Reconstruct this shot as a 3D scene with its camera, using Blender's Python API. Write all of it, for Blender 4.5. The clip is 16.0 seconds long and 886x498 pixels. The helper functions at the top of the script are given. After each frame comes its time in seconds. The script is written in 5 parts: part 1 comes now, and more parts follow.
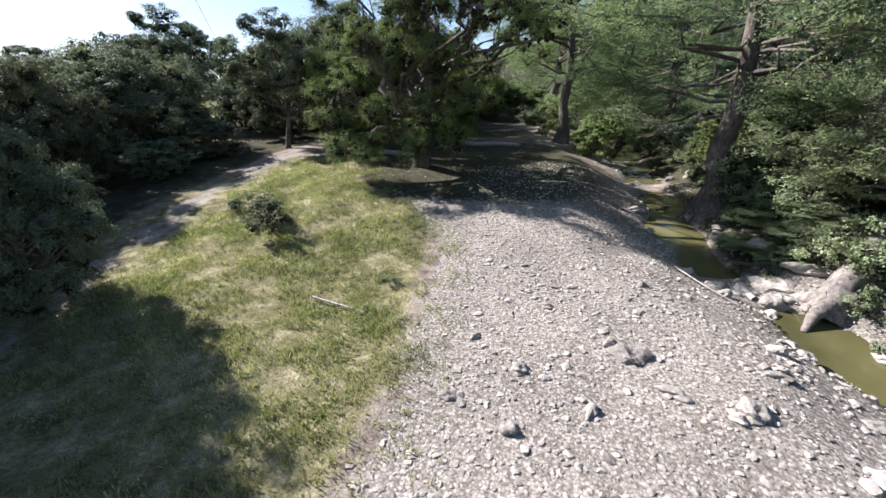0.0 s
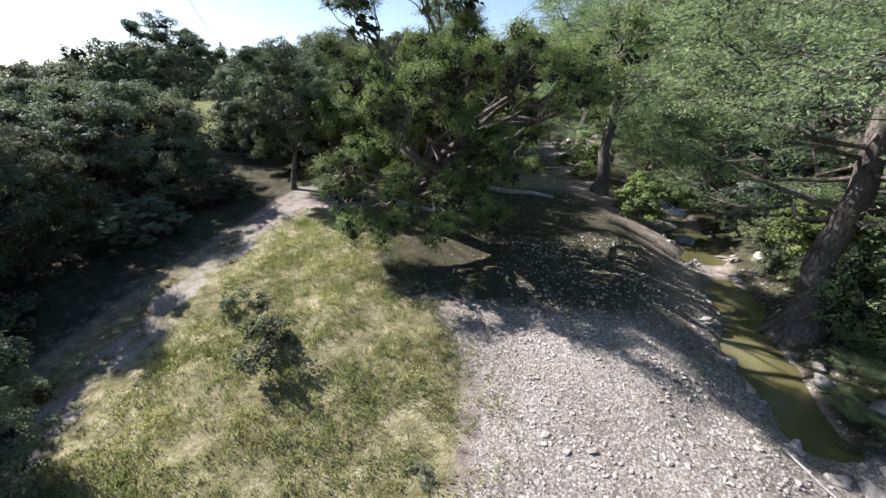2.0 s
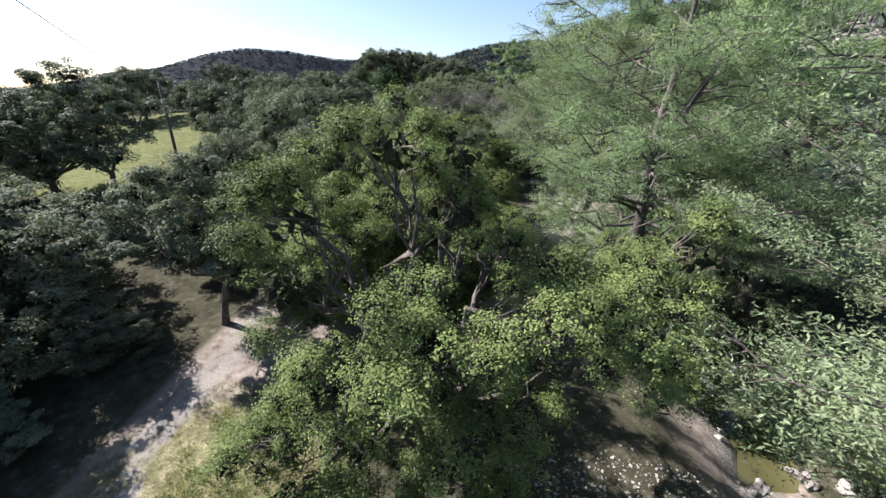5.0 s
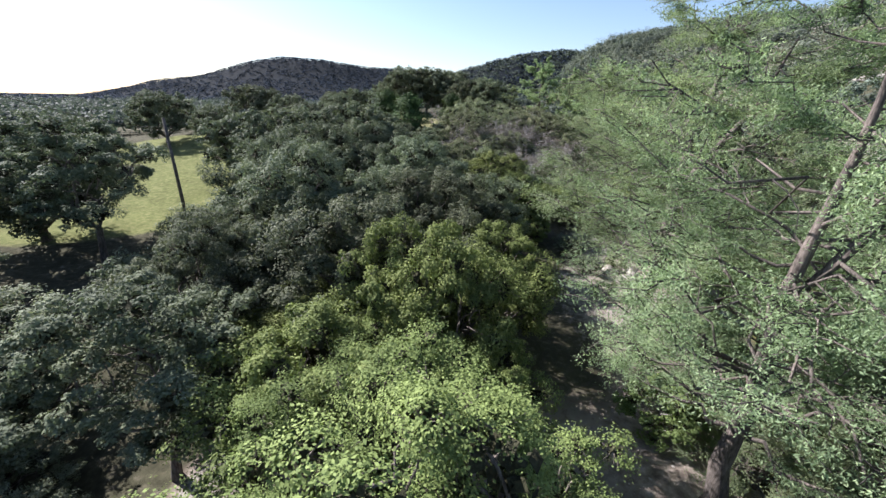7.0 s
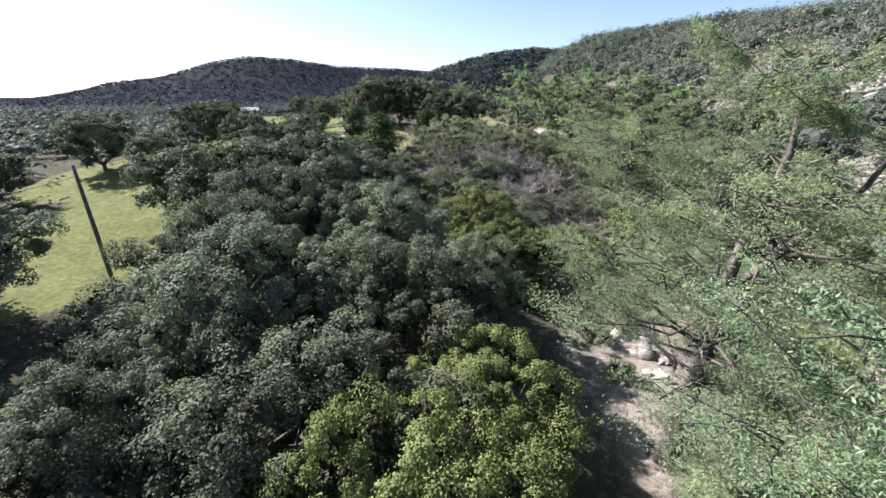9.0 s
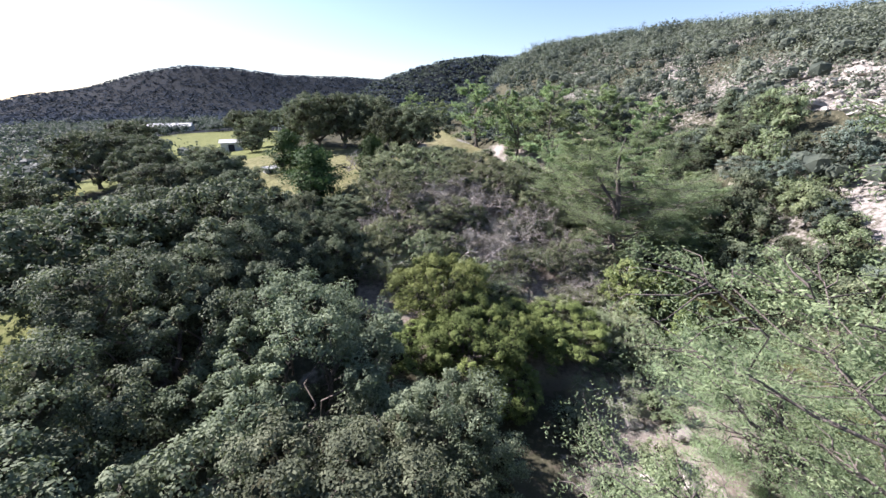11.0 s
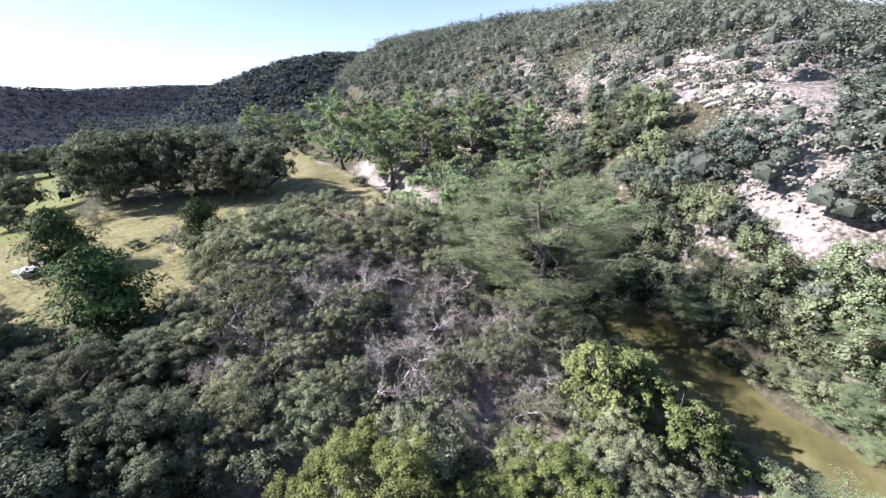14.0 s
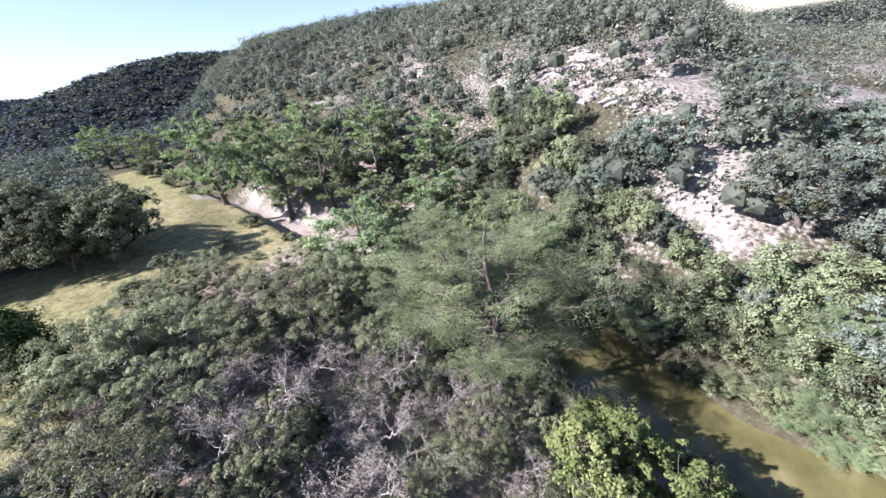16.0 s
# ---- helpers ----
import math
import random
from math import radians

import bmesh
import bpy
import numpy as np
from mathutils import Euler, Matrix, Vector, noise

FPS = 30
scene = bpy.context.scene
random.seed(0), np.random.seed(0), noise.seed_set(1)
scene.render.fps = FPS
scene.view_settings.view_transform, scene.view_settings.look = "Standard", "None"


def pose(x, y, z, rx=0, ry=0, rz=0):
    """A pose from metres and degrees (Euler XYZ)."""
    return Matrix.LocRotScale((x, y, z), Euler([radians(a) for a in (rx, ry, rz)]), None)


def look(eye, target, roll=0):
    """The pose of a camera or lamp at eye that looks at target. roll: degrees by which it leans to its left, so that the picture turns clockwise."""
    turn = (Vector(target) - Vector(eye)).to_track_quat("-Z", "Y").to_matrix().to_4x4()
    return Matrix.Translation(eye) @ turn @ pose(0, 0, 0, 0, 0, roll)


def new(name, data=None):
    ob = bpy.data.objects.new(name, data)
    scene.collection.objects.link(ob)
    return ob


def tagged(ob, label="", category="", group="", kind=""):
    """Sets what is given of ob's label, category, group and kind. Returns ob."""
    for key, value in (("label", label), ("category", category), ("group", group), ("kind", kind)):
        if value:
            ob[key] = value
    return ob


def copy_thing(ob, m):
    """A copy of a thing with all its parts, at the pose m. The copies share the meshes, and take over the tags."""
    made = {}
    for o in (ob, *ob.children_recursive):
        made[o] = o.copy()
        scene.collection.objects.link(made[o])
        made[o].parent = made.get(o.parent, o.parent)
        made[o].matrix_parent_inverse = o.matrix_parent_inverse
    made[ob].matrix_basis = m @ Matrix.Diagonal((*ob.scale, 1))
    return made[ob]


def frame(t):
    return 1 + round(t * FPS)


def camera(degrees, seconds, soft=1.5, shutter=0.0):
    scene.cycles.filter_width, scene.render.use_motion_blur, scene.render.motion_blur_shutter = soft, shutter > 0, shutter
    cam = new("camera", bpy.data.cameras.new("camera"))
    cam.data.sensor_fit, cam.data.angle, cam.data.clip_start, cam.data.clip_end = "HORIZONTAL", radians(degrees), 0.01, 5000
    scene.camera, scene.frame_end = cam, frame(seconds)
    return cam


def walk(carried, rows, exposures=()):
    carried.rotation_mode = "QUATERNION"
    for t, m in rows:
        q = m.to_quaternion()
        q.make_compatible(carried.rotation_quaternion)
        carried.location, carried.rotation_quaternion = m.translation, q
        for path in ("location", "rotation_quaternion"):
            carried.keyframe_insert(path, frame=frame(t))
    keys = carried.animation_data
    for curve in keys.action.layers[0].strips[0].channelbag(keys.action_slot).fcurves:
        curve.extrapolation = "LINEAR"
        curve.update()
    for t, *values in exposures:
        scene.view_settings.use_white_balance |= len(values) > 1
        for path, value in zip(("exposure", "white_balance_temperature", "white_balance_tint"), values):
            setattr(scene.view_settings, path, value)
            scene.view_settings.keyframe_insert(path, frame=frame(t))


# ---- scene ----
cam = camera(98.0, 16.0)
PATH = [
    (0.0, (0.179, -0.474, 5.770), (-0.178, 1.368, 5.075), -2.02),
    (0.5, (-0.266, 0.191, 6.419), (-0.636, 2.025, 5.710), -0.95),
    (1.0, (-0.656, 1.064, 7.150), (-1.034, 2.890, 6.428), -0.76),
    (1.5, (-1.061, 2.185, 8.011), (-1.442, 4.006, 7.276), -0.74),
    (2.0, (-1.495, 3.418, 8.986), (-1.873, 5.231, 8.232), -0.78),
    (2.5, (-1.941, 4.651, 9.983), (-2.318, 6.456, 9.207), -0.68),
    (3.0, (-2.382, 5.839, 10.974), (-2.759, 7.633, 10.175), -0.48),
    (5.5, (-3.053, 12.460, 14.702), (-3.307, 14.303, 13.968), 0.61),
    (6.0, (-3.296, 14.096, 15.465), (-3.568, 15.941, 14.744), 0.67),
    (6.5, (-3.628, 15.721, 16.174), (-3.995, 17.547, 15.446), 1.30),
    (7.0, (-3.941, 17.381, 16.873), (-4.334, 19.203, 16.148), 0.96),
    (7.5, (-4.272, 19.037, 17.579), (-4.627, 20.863, 16.846), 0.87),
    (8.0, (-4.700, 20.706, 18.347), (-5.036, 22.537, 17.616), 1.10),
    (8.5, (-5.120, 22.402, 19.083), (-5.434, 24.238, 18.355), 0.83),
    (9.0, (-5.470, 24.052, 19.736), (-5.755, 25.890, 19.000), 0.09),
    (11.5, (-6.373, 37.565, 22.353), (-6.385, 39.437, 21.647), -1.28),
    (12.0, (-6.440, 39.758, 22.976), (-6.370, 41.627, 22.267), -2.12),
    (12.5, (-6.463, 41.904, 23.584), (-6.298, 43.764, 22.868), -2.93),
    (13.0, (-6.428, 43.980, 24.150), (-6.153, 45.821, 23.419), -4.00),
    (13.5, (-6.326, 45.944, 24.712), (-5.934, 47.756, 23.961), -5.10),
    (14.0, (-6.132, 47.825, 25.302), (-5.627, 49.600, 24.532), -5.92),
    (14.5, (-5.846, 49.656, 25.924), (-5.236, 51.390, 25.137), -6.73),
    (15.0, (-5.477, 51.405, 26.569), (-4.763, 53.089, 25.759), -7.59),
    (15.5, (-5.068, 53.086, 27.229), (-4.256, 54.711, 26.394), -8.47),
    (16.0, (-4.636, 54.726, 27.911), (-3.727, 56.287, 27.051), -9.26),
]
walk(cam, [(t, look(eye, target, roll)) for t, eye, target, roll in PATH], [(0.0, 1.13, 6300, 17), (3.0, 1.1, 6300, 17), (6.0, 1.15, 6250, 17), (9.0, 1.25, 6250, 19), (12.0, 1.38, 6250, 23), (16.0, 1.44, 6150, 25)])

# ---- world, sun ----
SUN_AZ, SUN_EL = radians(70), radians(38)      # azimuth to the left of +y
to_sun = Vector((-math.sin(SUN_AZ) * math.cos(SUN_EL), math.cos(SUN_AZ) * math.cos(SUN_EL), math.sin(SUN_EL)))
world = bpy.data.worlds.new("sky")
scene.world = world
world.use_nodes = True
wn = world.node_tree.nodes
sky = wn.new("ShaderNodeTexSky")
sky.sky_type, sky.sun_disc = "NISHITA", False
sky.sun_elevation, sky.sun_rotation = SUN_EL, -SUN_AZ
sky.air_density, sky.dust_density, sky.ozone_density = 1.0, 0.7, 2.5
world.node_tree.links.new(sky.outputs[0], wn["Background"].inputs[0])
wn["Background"].inputs[1].default_value = 0.085
sun_data = bpy.data.lights.new("sun", "SUN")
sun_data.energy, sun_data.angle, sun_data.color = 6.2, radians(0.55), (1.0, 0.97, 0.93)
sun = new("sun", sun_data)
sun.matrix_world = look(to_sun * 200, (0, 0, 0))


# ---- materials ----
def mat(name, rough=0.8, spec=0.3):
    m = bpy.data.materials.new(name)
    m.use_nodes = True
    b = m.node_tree.nodes["Principled BSDF"]
    b.inputs["Roughness"].default_value = rough
    b.inputs["Specular IOR Level"].default_value = spec
    return m, m.node_tree.nodes, m.node_tree.links, b


def node(nt, kind, **inputs):
    n = nt.new("ShaderNode" + kind)
    for k, v in inputs.items():
        n.inputs[k.replace("_", " ")].default_value = v
    return n


def ramp(nt, stops):
    r = nt.new("ShaderNodeValToRGB")
    e = r.color_ramp.elements
    while len(e) < len(stops):
        e.new(0.5)
    for el, (p, c) in zip(e, stops):
        el.position, el.color = p, (*c, 1) if len(c) == 3 else c
    return r


def mixed(nt, ln, fac, a, b):
    m = nt.new("ShaderNodeMix")
    m.data_type = "RGBA"
    for i, v in ((0, fac), (6, a), (7, b)):
        if hasattr(v, "is_output"):
            ln.new(v, m.inputs[i])
        else:
            m.inputs[i].default_value = v if i == 0 else (*v, 1)
    return m.outputs[2]


def bump(nt, ln, bsdf, height, strength, distance):
    b = node(nt, "Bump", Strength=strength, Distance=distance)
    ln.new(height, b.inputs["Height"])
    ln.new(b.outputs[0], bsdf.inputs["Normal"])


def leaf_mat(name, dark, mid, light, trans=0.35, rough=0.7, spec=0.1, tint=0.35, patch=0.25, grain=0.35):
    """Foliage: colour by leaf, by clump and by tree, light passing through."""
    m, nt, ln, b = mat(name, rough, spec)
    geo = nt.new("ShaderNodeNewGeometry")
    r = ramp(nt, [(0.0, dark), (0.55, mid), (1.0, light)])
    tc = nt.new("ShaderNodeTexCoord")
    nz = node(nt, "TexNoise", Scale=0.7, Detail=2.0)
    ln.new(tc.outputs["Object"], nz.inputs["Vector"])
    add = nt.new("ShaderNodeMath")
    add.operation = "MULTIPLY_ADD"
    ln.new(geo.outputs["Random Per Island"], add.inputs[0])
    add.inputs[1].default_value = grain
    sub = nt.new("ShaderNodeMath")
    sub.operation = "MULTIPLY_ADD"
    ln.new(nz.outputs[0], sub.inputs[0])
    sub.inputs[1].default_value, sub.inputs[2].default_value = 1.0, -0.3
    n3 = node(nt, "TexNoise", Scale=patch, Detail=2.0)
    ln.new(geo.outputs["Position"], n3.inputs["Vector"])
    su2 = nt.new("ShaderNodeMath")
    su2.operation = "MULTIPLY_ADD"
    ln.new(n3.outputs[0], su2.inputs[0])
    su2.inputs[1].default_value = 1.1
    ln.new(sub.outputs[0], su2.inputs[2])
    su3 = nt.new("ShaderNodeMath")
    su3.operation = "SUBTRACT"
    ln.new(su2.outputs[0], su3.inputs[0])
    su3.inputs[1].default_value = 0.245 + grain / 2
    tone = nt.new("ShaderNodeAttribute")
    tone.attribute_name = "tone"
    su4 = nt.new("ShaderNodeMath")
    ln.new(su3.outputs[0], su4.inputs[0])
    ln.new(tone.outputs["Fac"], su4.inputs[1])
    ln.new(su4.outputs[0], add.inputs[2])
    ln.new(add.outputs[0], r.inputs[0])
    oi = nt.new("ShaderNodeObjectInfo")
    hs = nt.new("ShaderNodeHueSaturation")
    mr = node(nt, "MapRange", To_Min=0.5 - 0.05 * tint, To_Max=0.5 + 0.05 * tint)
    mv = node(nt, "MapRange", To_Min=1 - 0.6 * tint, To_Max=1 + 0.6 * tint)
    ln.new(oi.outputs["Random"], mr.inputs[0])
    ln.new(oi.outputs["Random"], mv.inputs[0])
    ln.new(mr.outputs[0], hs.inputs["Hue"])
    ln.new(mv.outputs[0], hs.inputs["Value"])
    ln.new(r.outputs[0], hs.inputs["Color"])
    ln.new(hs.outputs[0], b.inputs["Base Color"])
    tr = nt.new("ShaderNodeBsdfTranslucent")
    warm = nt.new("ShaderNodeMix")
    warm.data_type, warm.blend_type = "RGBA", "MULTIPLY"
    warm.inputs[0].default_value = 1.0
    warm.inputs[7].default_value = (1.1, 1.2, 0.84, 1)
    ln.new(hs.outputs[0], warm.inputs[6])
    ln.new(warm.outputs[2], tr.inputs[0])
    mx = nt.new("ShaderNodeMixShader")
    mx.inputs[0].default_value = trans
    ln.new(b.outputs[0], mx.inputs[1])
    ln.new(tr.outputs[0], mx.inputs[2])
    ln.new(mx.outputs[0], nt["Material Output"].inputs[0])
    return m


def bark_mat(name, dark, light, scale=6.0):
    m, nt, ln, b = mat(name, 0.9, 0.15)
    tc = nt.new("ShaderNodeTexCoord")
    mp = nt.new("ShaderNodeMapping")
    mp.inputs["Scale"].default_value = (1, 1, 0.22)
    ln.new(tc.outputs["Object"], mp.inputs[0])
    n1 = node(nt, "TexNoise", Scale=scale * 2.5, Detail=6.0, Roughness=0.65)
    n2 = node(nt, "TexNoise", Scale=0.9, Detail=3.0)
    ln.new(mp.outputs[0], n1.inputs["Vector"])
    ln.new(tc.outputs["Object"], n2.inputs["Vector"])
    r = ramp(nt, [(0.32, dark), (0.68, light)])
    ln.new(n1.outputs[0], r.inputs[0])
    r2 = ramp(nt, [(0.35, (0.55, 0.55, 0.55)), (0.7, (1.25, 1.2, 1.15))])
    ln.new(n2.outputs[0], r2.inputs[0])
    mu = nt.new("ShaderNodeMix")
    mu.data_type, mu.blend_type = "RGBA", "MULTIPLY"
    mu.inputs[0].default_value = 1.0
    ln.new(r.outputs[0], mu.inputs[6])
    ln.new(r2.outputs[0], mu.inputs[7])
    ln.new(mu.outputs[2], b.inputs["Base Color"])
    bump(nt, ln, b, n1.outputs[0], 0.9, 0.04)
    return m


def stone_mat(name, dark, light):
    m, nt, ln, b = mat(name, 0.85, 0.25)
    tc, oi, geo = nt.new("ShaderNodeTexCoord"), nt.new("ShaderNodeObjectInfo"), nt.new("ShaderNodeNewGeometry")
    n1 = node(nt, "TexNoise", Scale=9.0, Detail=7.0, Roughness=0.7)
    ln.new(geo.outputs["Position"], n1.inputs["Vector"])
    r = ramp(nt, [(0.3, dark), (0.62, light)])
    ln.new(n1.outputs[0], r.inputs[0])
    ad = nt.new("ShaderNodeMath")
    ln.new(oi.outputs["Random"], ad.inputs[0])
    ln.new(geo.outputs["Random Per Island"], ad.inputs[1])
    fr = nt.new("ShaderNodeMath")
    fr.operation = "FRACT"
    ln.new(ad.outputs[0], fr.inputs[0])
    v = ramp(nt, [(0.0, (0.62, 0.6, 0.58)), (0.5, (0.95, 0.94, 0.92)), (1.0, (1.18, 1.15, 1.1))])
    ln.new(fr.outputs[0], v.inputs[0])
    mu = nt.new("ShaderNodeMix")
    mu.data_type, mu.blend_type = "RGBA", "MULTIPLY"
    mu.inputs[0].default_value = 1.0
    ln.new(r.outputs[0], mu.inputs[6])
    ln.new(v.outputs[0], mu.inputs[7])
    ln.new(mu.outputs[2], b.inputs["Base Color"])
    bump(nt, ln, b, n1.outputs[0], 0.6, 0.03)
    return m


OAK = leaf_mat("oak_leaves", (0.038, 0.050, 0.033), (0.122, 0.143, 0.088), (0.235, 0.262, 0.166), 0.2)
OAK_GREY = leaf_mat("grey_oak_leaves", (0.058, 0.074, 0.046), (0.170, 0.200, 0.124), (0.335, 0.368, 0.250), 0.24)
BRIGHT = leaf_mat("bright_leaves", (0.050, 0.072, 0.024), (0.152, 0.190, 0.063), (0.272, 0.322, 0.112), 0.17)
CYPRESS = leaf_mat("cypress_needles", (0.083, 0.113, 0.060), (0.205, 0.258, 0.142), (0.370, 0.428, 0.238), 0.4)
CEDAR = leaf_mat("cedar_needles", (0.02, 0.04, 0.014), (0.05, 0.085, 0.03), (0.1, 0.14, 0.05), 0.15)
GREYLEAF = leaf_mat("dry_leaves", (0.10, 0.09, 0.075), (0.195, 0.178, 0.15), (0.31, 0.292, 0.255), 0.2)
OLIVE = leaf_mat("olive_leaves", (0.070, 0.082, 0.046), (0.182, 0.203, 0.116), (0.335, 0.358, 0.218), 0.2)
SYCAMORE = leaf_mat("sycamore_leaves", (0.090, 0.122, 0.066), (0.232, 0.276, 0.156), (0.415, 0.450, 0.280), 0.36)
LIME = leaf_mat("lime_leaves", (0.060, 0.092, 0.030), (0.178, 0.232, 0.088), (0.330, 0.385, 0.165), 0.34)
# ridge leaves: the blue haze of distance is put into their colour
FAR_HAZE = leaf_mat("hazy_far_foliage", (0.026, 0.036, 0.052), (0.036, 0.048, 0.068), (0.047, 0.062, 0.085), 0.1, 0.9, 0.02, tint=0.1, patch=0.03, grain=0.1)
# valley leaves: a colour between the oaks and the hazed ridge leaves
VALLEY = leaf_mat("valley_foliage", (0.042, 0.056, 0.048), (0.088, 0.108, 0.090), (0.142, 0.168, 0.134), 0.2, tint=0.1, grain=0.12)
HILL = leaf_mat("hill_scrub", (0.05, 0.060, 0.047), (0.120, 0.136, 0.102), (0.205, 0.226, 0.168), 0.2, tint=0.1, patch=0.12, grain=0.12)
GRASS = leaf_mat("grass_blades", (0.105, 0.122, 0.045), (0.250, 0.262, 0.110), (0.520, 0.480, 0.280), 0.35, 0.6, 0.2, patch=0.8)
BARK_DARK = bark_mat("oak_bark", (0.06, 0.05, 0.042), (0.24, 0.215, 0.19))
BARK_CYP = bark_mat("cypress_bark", (0.06, 0.05, 0.044), (0.215, 0.19, 0.17))
BARK_GREY = bark_mat("dead_bark", (0.26, 0.235, 0.228), (0.56, 0.525, 0.515))
BARK_OLD = bark_mat("weathered_bark", (0.12, 0.105, 0.095), (0.36, 0.33, 0.3), 4.0)
OAK_BLUE = leaf_mat("blue_green_leaves", (0.06, 0.081, 0.065), (0.155, 0.192, 0.152), (0.30, 0.335, 0.276), 0.25)
# near-black filler for crown hearts: inner shade put into a colour
CROWN_SHADE = bark_mat("crown_shade", (0.025, 0.027, 0.014), (0.07, 0.07, 0.04), 5.0)
STONE = stone_mat("limestone", (0.22, 0.202, 0.18), (0.42, 0.392, 0.358))


def ground_mat():
    m, nt, ln, b = mat("ground", 0.95, 0.04)
    geo = nt.new("ShaderNodeNewGeometry")

    def attr(name):
        a = nt.new("ShaderNodeAttribute")
        a.attribute_name = name
        return a.outputs["Fac"]

    def noise_(scale, detail=4.0, rough=0.6):
        n = node(nt, "TexNoise", Scale=scale, Detail=detail, Roughness=rough)
        ln.new(geo.outputs["Position"], n.inputs["Vector"])
        return n.outputs[0]

    def ramped(src, stops):
        r = ramp(nt, stops)
        ln.new(src, r.inputs[0])
        return r.outputs[0]

    big, mid, fine = noise_(0.35), noise_(2.2, 5.0, 0.65), noise_(16.0, 5.0, 0.7)
    soil = ramped(mid, [(0.3, (0.12, 0.095, 0.078)), (0.52, (0.26, 0.22, 0.185)), (0.72, (0.42, 0.37, 0.32))])
    grass = ramped(mid, [(0.3, (0.115, 0.112, 0.066)), (0.5, (0.23, 0.222, 0.13)), (0.68, (0.38, 0.352, 0.255))])
    vor = nt.new("ShaderNodeTexVoronoi")
    vor.inputs["Scale"].default_value = 17.0
    ln.new(geo.outputs["Position"], vor.inputs["Vector"])
    sep = nt.new("ShaderNodeSeparateColor")
    ln.new(vor.outputs["Color"], sep.inputs[0])
    pebble = ramped(sep.outputs[0], [(0.0, (0.22, 0.2, 0.178)), (0.5, (0.345, 0.316, 0.286)), (1.0, (0.48, 0.444, 0.404))])
    crack = ramped(vor.outputs["Distance"], [(0.25, (1.0, 1.0, 1.0)), (0.75, (0.55, 0.53, 0.5))])
    mu = nt.new("ShaderNodeMix")
    mu.data_type, mu.blend_type = "RGBA", "MULTIPLY"
    mu.inputs[0].default_value = 1.0
    ln.new(pebble, mu.inputs[6])
    ln.new(crack, mu.inputs[7])
    field = ramped(mid, [(0.3, (0.085, 0.098, 0.036)), (0.5, (0.135, 0.148, 0.056)), (0.7, (0.2, 0.198, 0.09))])
    rock = ramped(mid, [(0.3, (0.14, 0.122, 0.103)), (0.5, (0.245, 0.222, 0.203)), (0.75, (0.4, 0.372, 0.35))])
    track = ramped(fine, [(0.3, (0.19, 0.172, 0.148)), (0.7, (0.4, 0.37, 0.325))])

    def edge(name, wobble=0.9):
        a = nt.new("ShaderNodeMath")
        a.operation = "MULTIPLY_ADD"
        ln.new(mid, a.inputs[0])
        a.inputs[1].default_value = wobble
        c = nt.new("ShaderNodeMath")
        c.operation = "ADD"
        ln.new(attr(name), c.inputs[0])
        a.inputs[2].default_value = -0.5 * wobble
        ln.new(a.outputs[0], c.inputs[1])
        return ramped(c.outputs[0], [(0.35, (0, 0, 0)), (0.65, (1, 1, 1))])

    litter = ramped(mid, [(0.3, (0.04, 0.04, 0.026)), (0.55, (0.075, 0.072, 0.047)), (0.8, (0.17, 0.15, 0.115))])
    # far forest floor: tree shade and blue haze put into its colour
    floor_shade = ramped(mid, [(0.3, (0.006, 0.009, 0.012)), (0.7, (0.010, 0.014, 0.018))])
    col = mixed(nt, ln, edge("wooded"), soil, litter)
    col = mixed(nt, ln, edge("distant", 0.3), col, floor_shade)
    gm = nt.new("ShaderNodeMix")
    gm.data_type, gm.blend_type = "RGBA", "MULTIPLY"
    gm.inputs[0].default_value = 1.0
    gf = nt.new("ShaderNodeMix")
    gf.data_type, gf.blend_type = "RGBA", "MULTIPLY"
    gf.inputs[0].default_value = 1.0
    ln.new(grass, gf.inputs[6])
    ln.new(ramped(fine, [(0.32, (0.5, 0.5, 0.46)), (0.68, (1.35, 1.33, 1.3))]), gf.inputs[7])
    ln.new(gf.outputs[2], gm.inputs[6])
    ln.new(ramped(noise_(0.9, 5.0, 0.75), [(0.35, (0.62, 0.6, 0.5)), (0.65, (1.15, 1.12, 1.1))]), gm.inputs[7])
    col = mixed(nt, ln, edge("grassy"), col, gm.outputs[2])
    col = mixed(nt, ln, edge("field", 0.5), col, field)
    col = mixed(nt, ln, edge("rocky", 1.4), col, rock)
    col = mixed(nt, ln, edge("gravel"), col, mu.outputs[2])
    col = mixed(nt, ln, edge("track"), col, track)
    tone = ramped(big, [(0.3, (0.8, 0.8, 0.78)), (0.7, (1.12, 1.12, 1.1))])
    m2 = nt.new("ShaderNodeMix")
    m2.data_type, m2.blend_type = "RGBA", "MULTIPLY"
    m2.inputs[0].default_value = 1.0
    ln.new(col, m2.inputs[6])
    ln.new(tone, m2.inputs[7])
    ln.new(m2.outputs[2], b.inputs["Base Color"])
    bump(nt, ln, b, fine, 0.8, 0.06)
    return m


GROUND = ground_mat()
m, nt, ln, b = mat("creek_water", 0.06, 0.5)
wpos = nt.new("ShaderNodeNewGeometry")
wnz = node(nt, "TexNoise", Scale=0.35, Detail=4.0)
ln.new(wpos.outputs["Position"], wnz.inputs["Vector"])
wr = ramp(nt, [(0.35, (0.062, 0.06, 0.026)), (0.55, (0.11, 0.102, 0.044)), (0.7, (0.155, 0.145, 0.072))])
ln.new(wnz.outputs[0], wr.inputs[0])
ln.new(wr.outputs[0], b.inputs["Base Color"])
wn2 = node(nt, "TexNoise", Scale=3.0, Detail=3.0)
ln.new(wpos.outputs["Position"], wn2.inputs["Vector"])
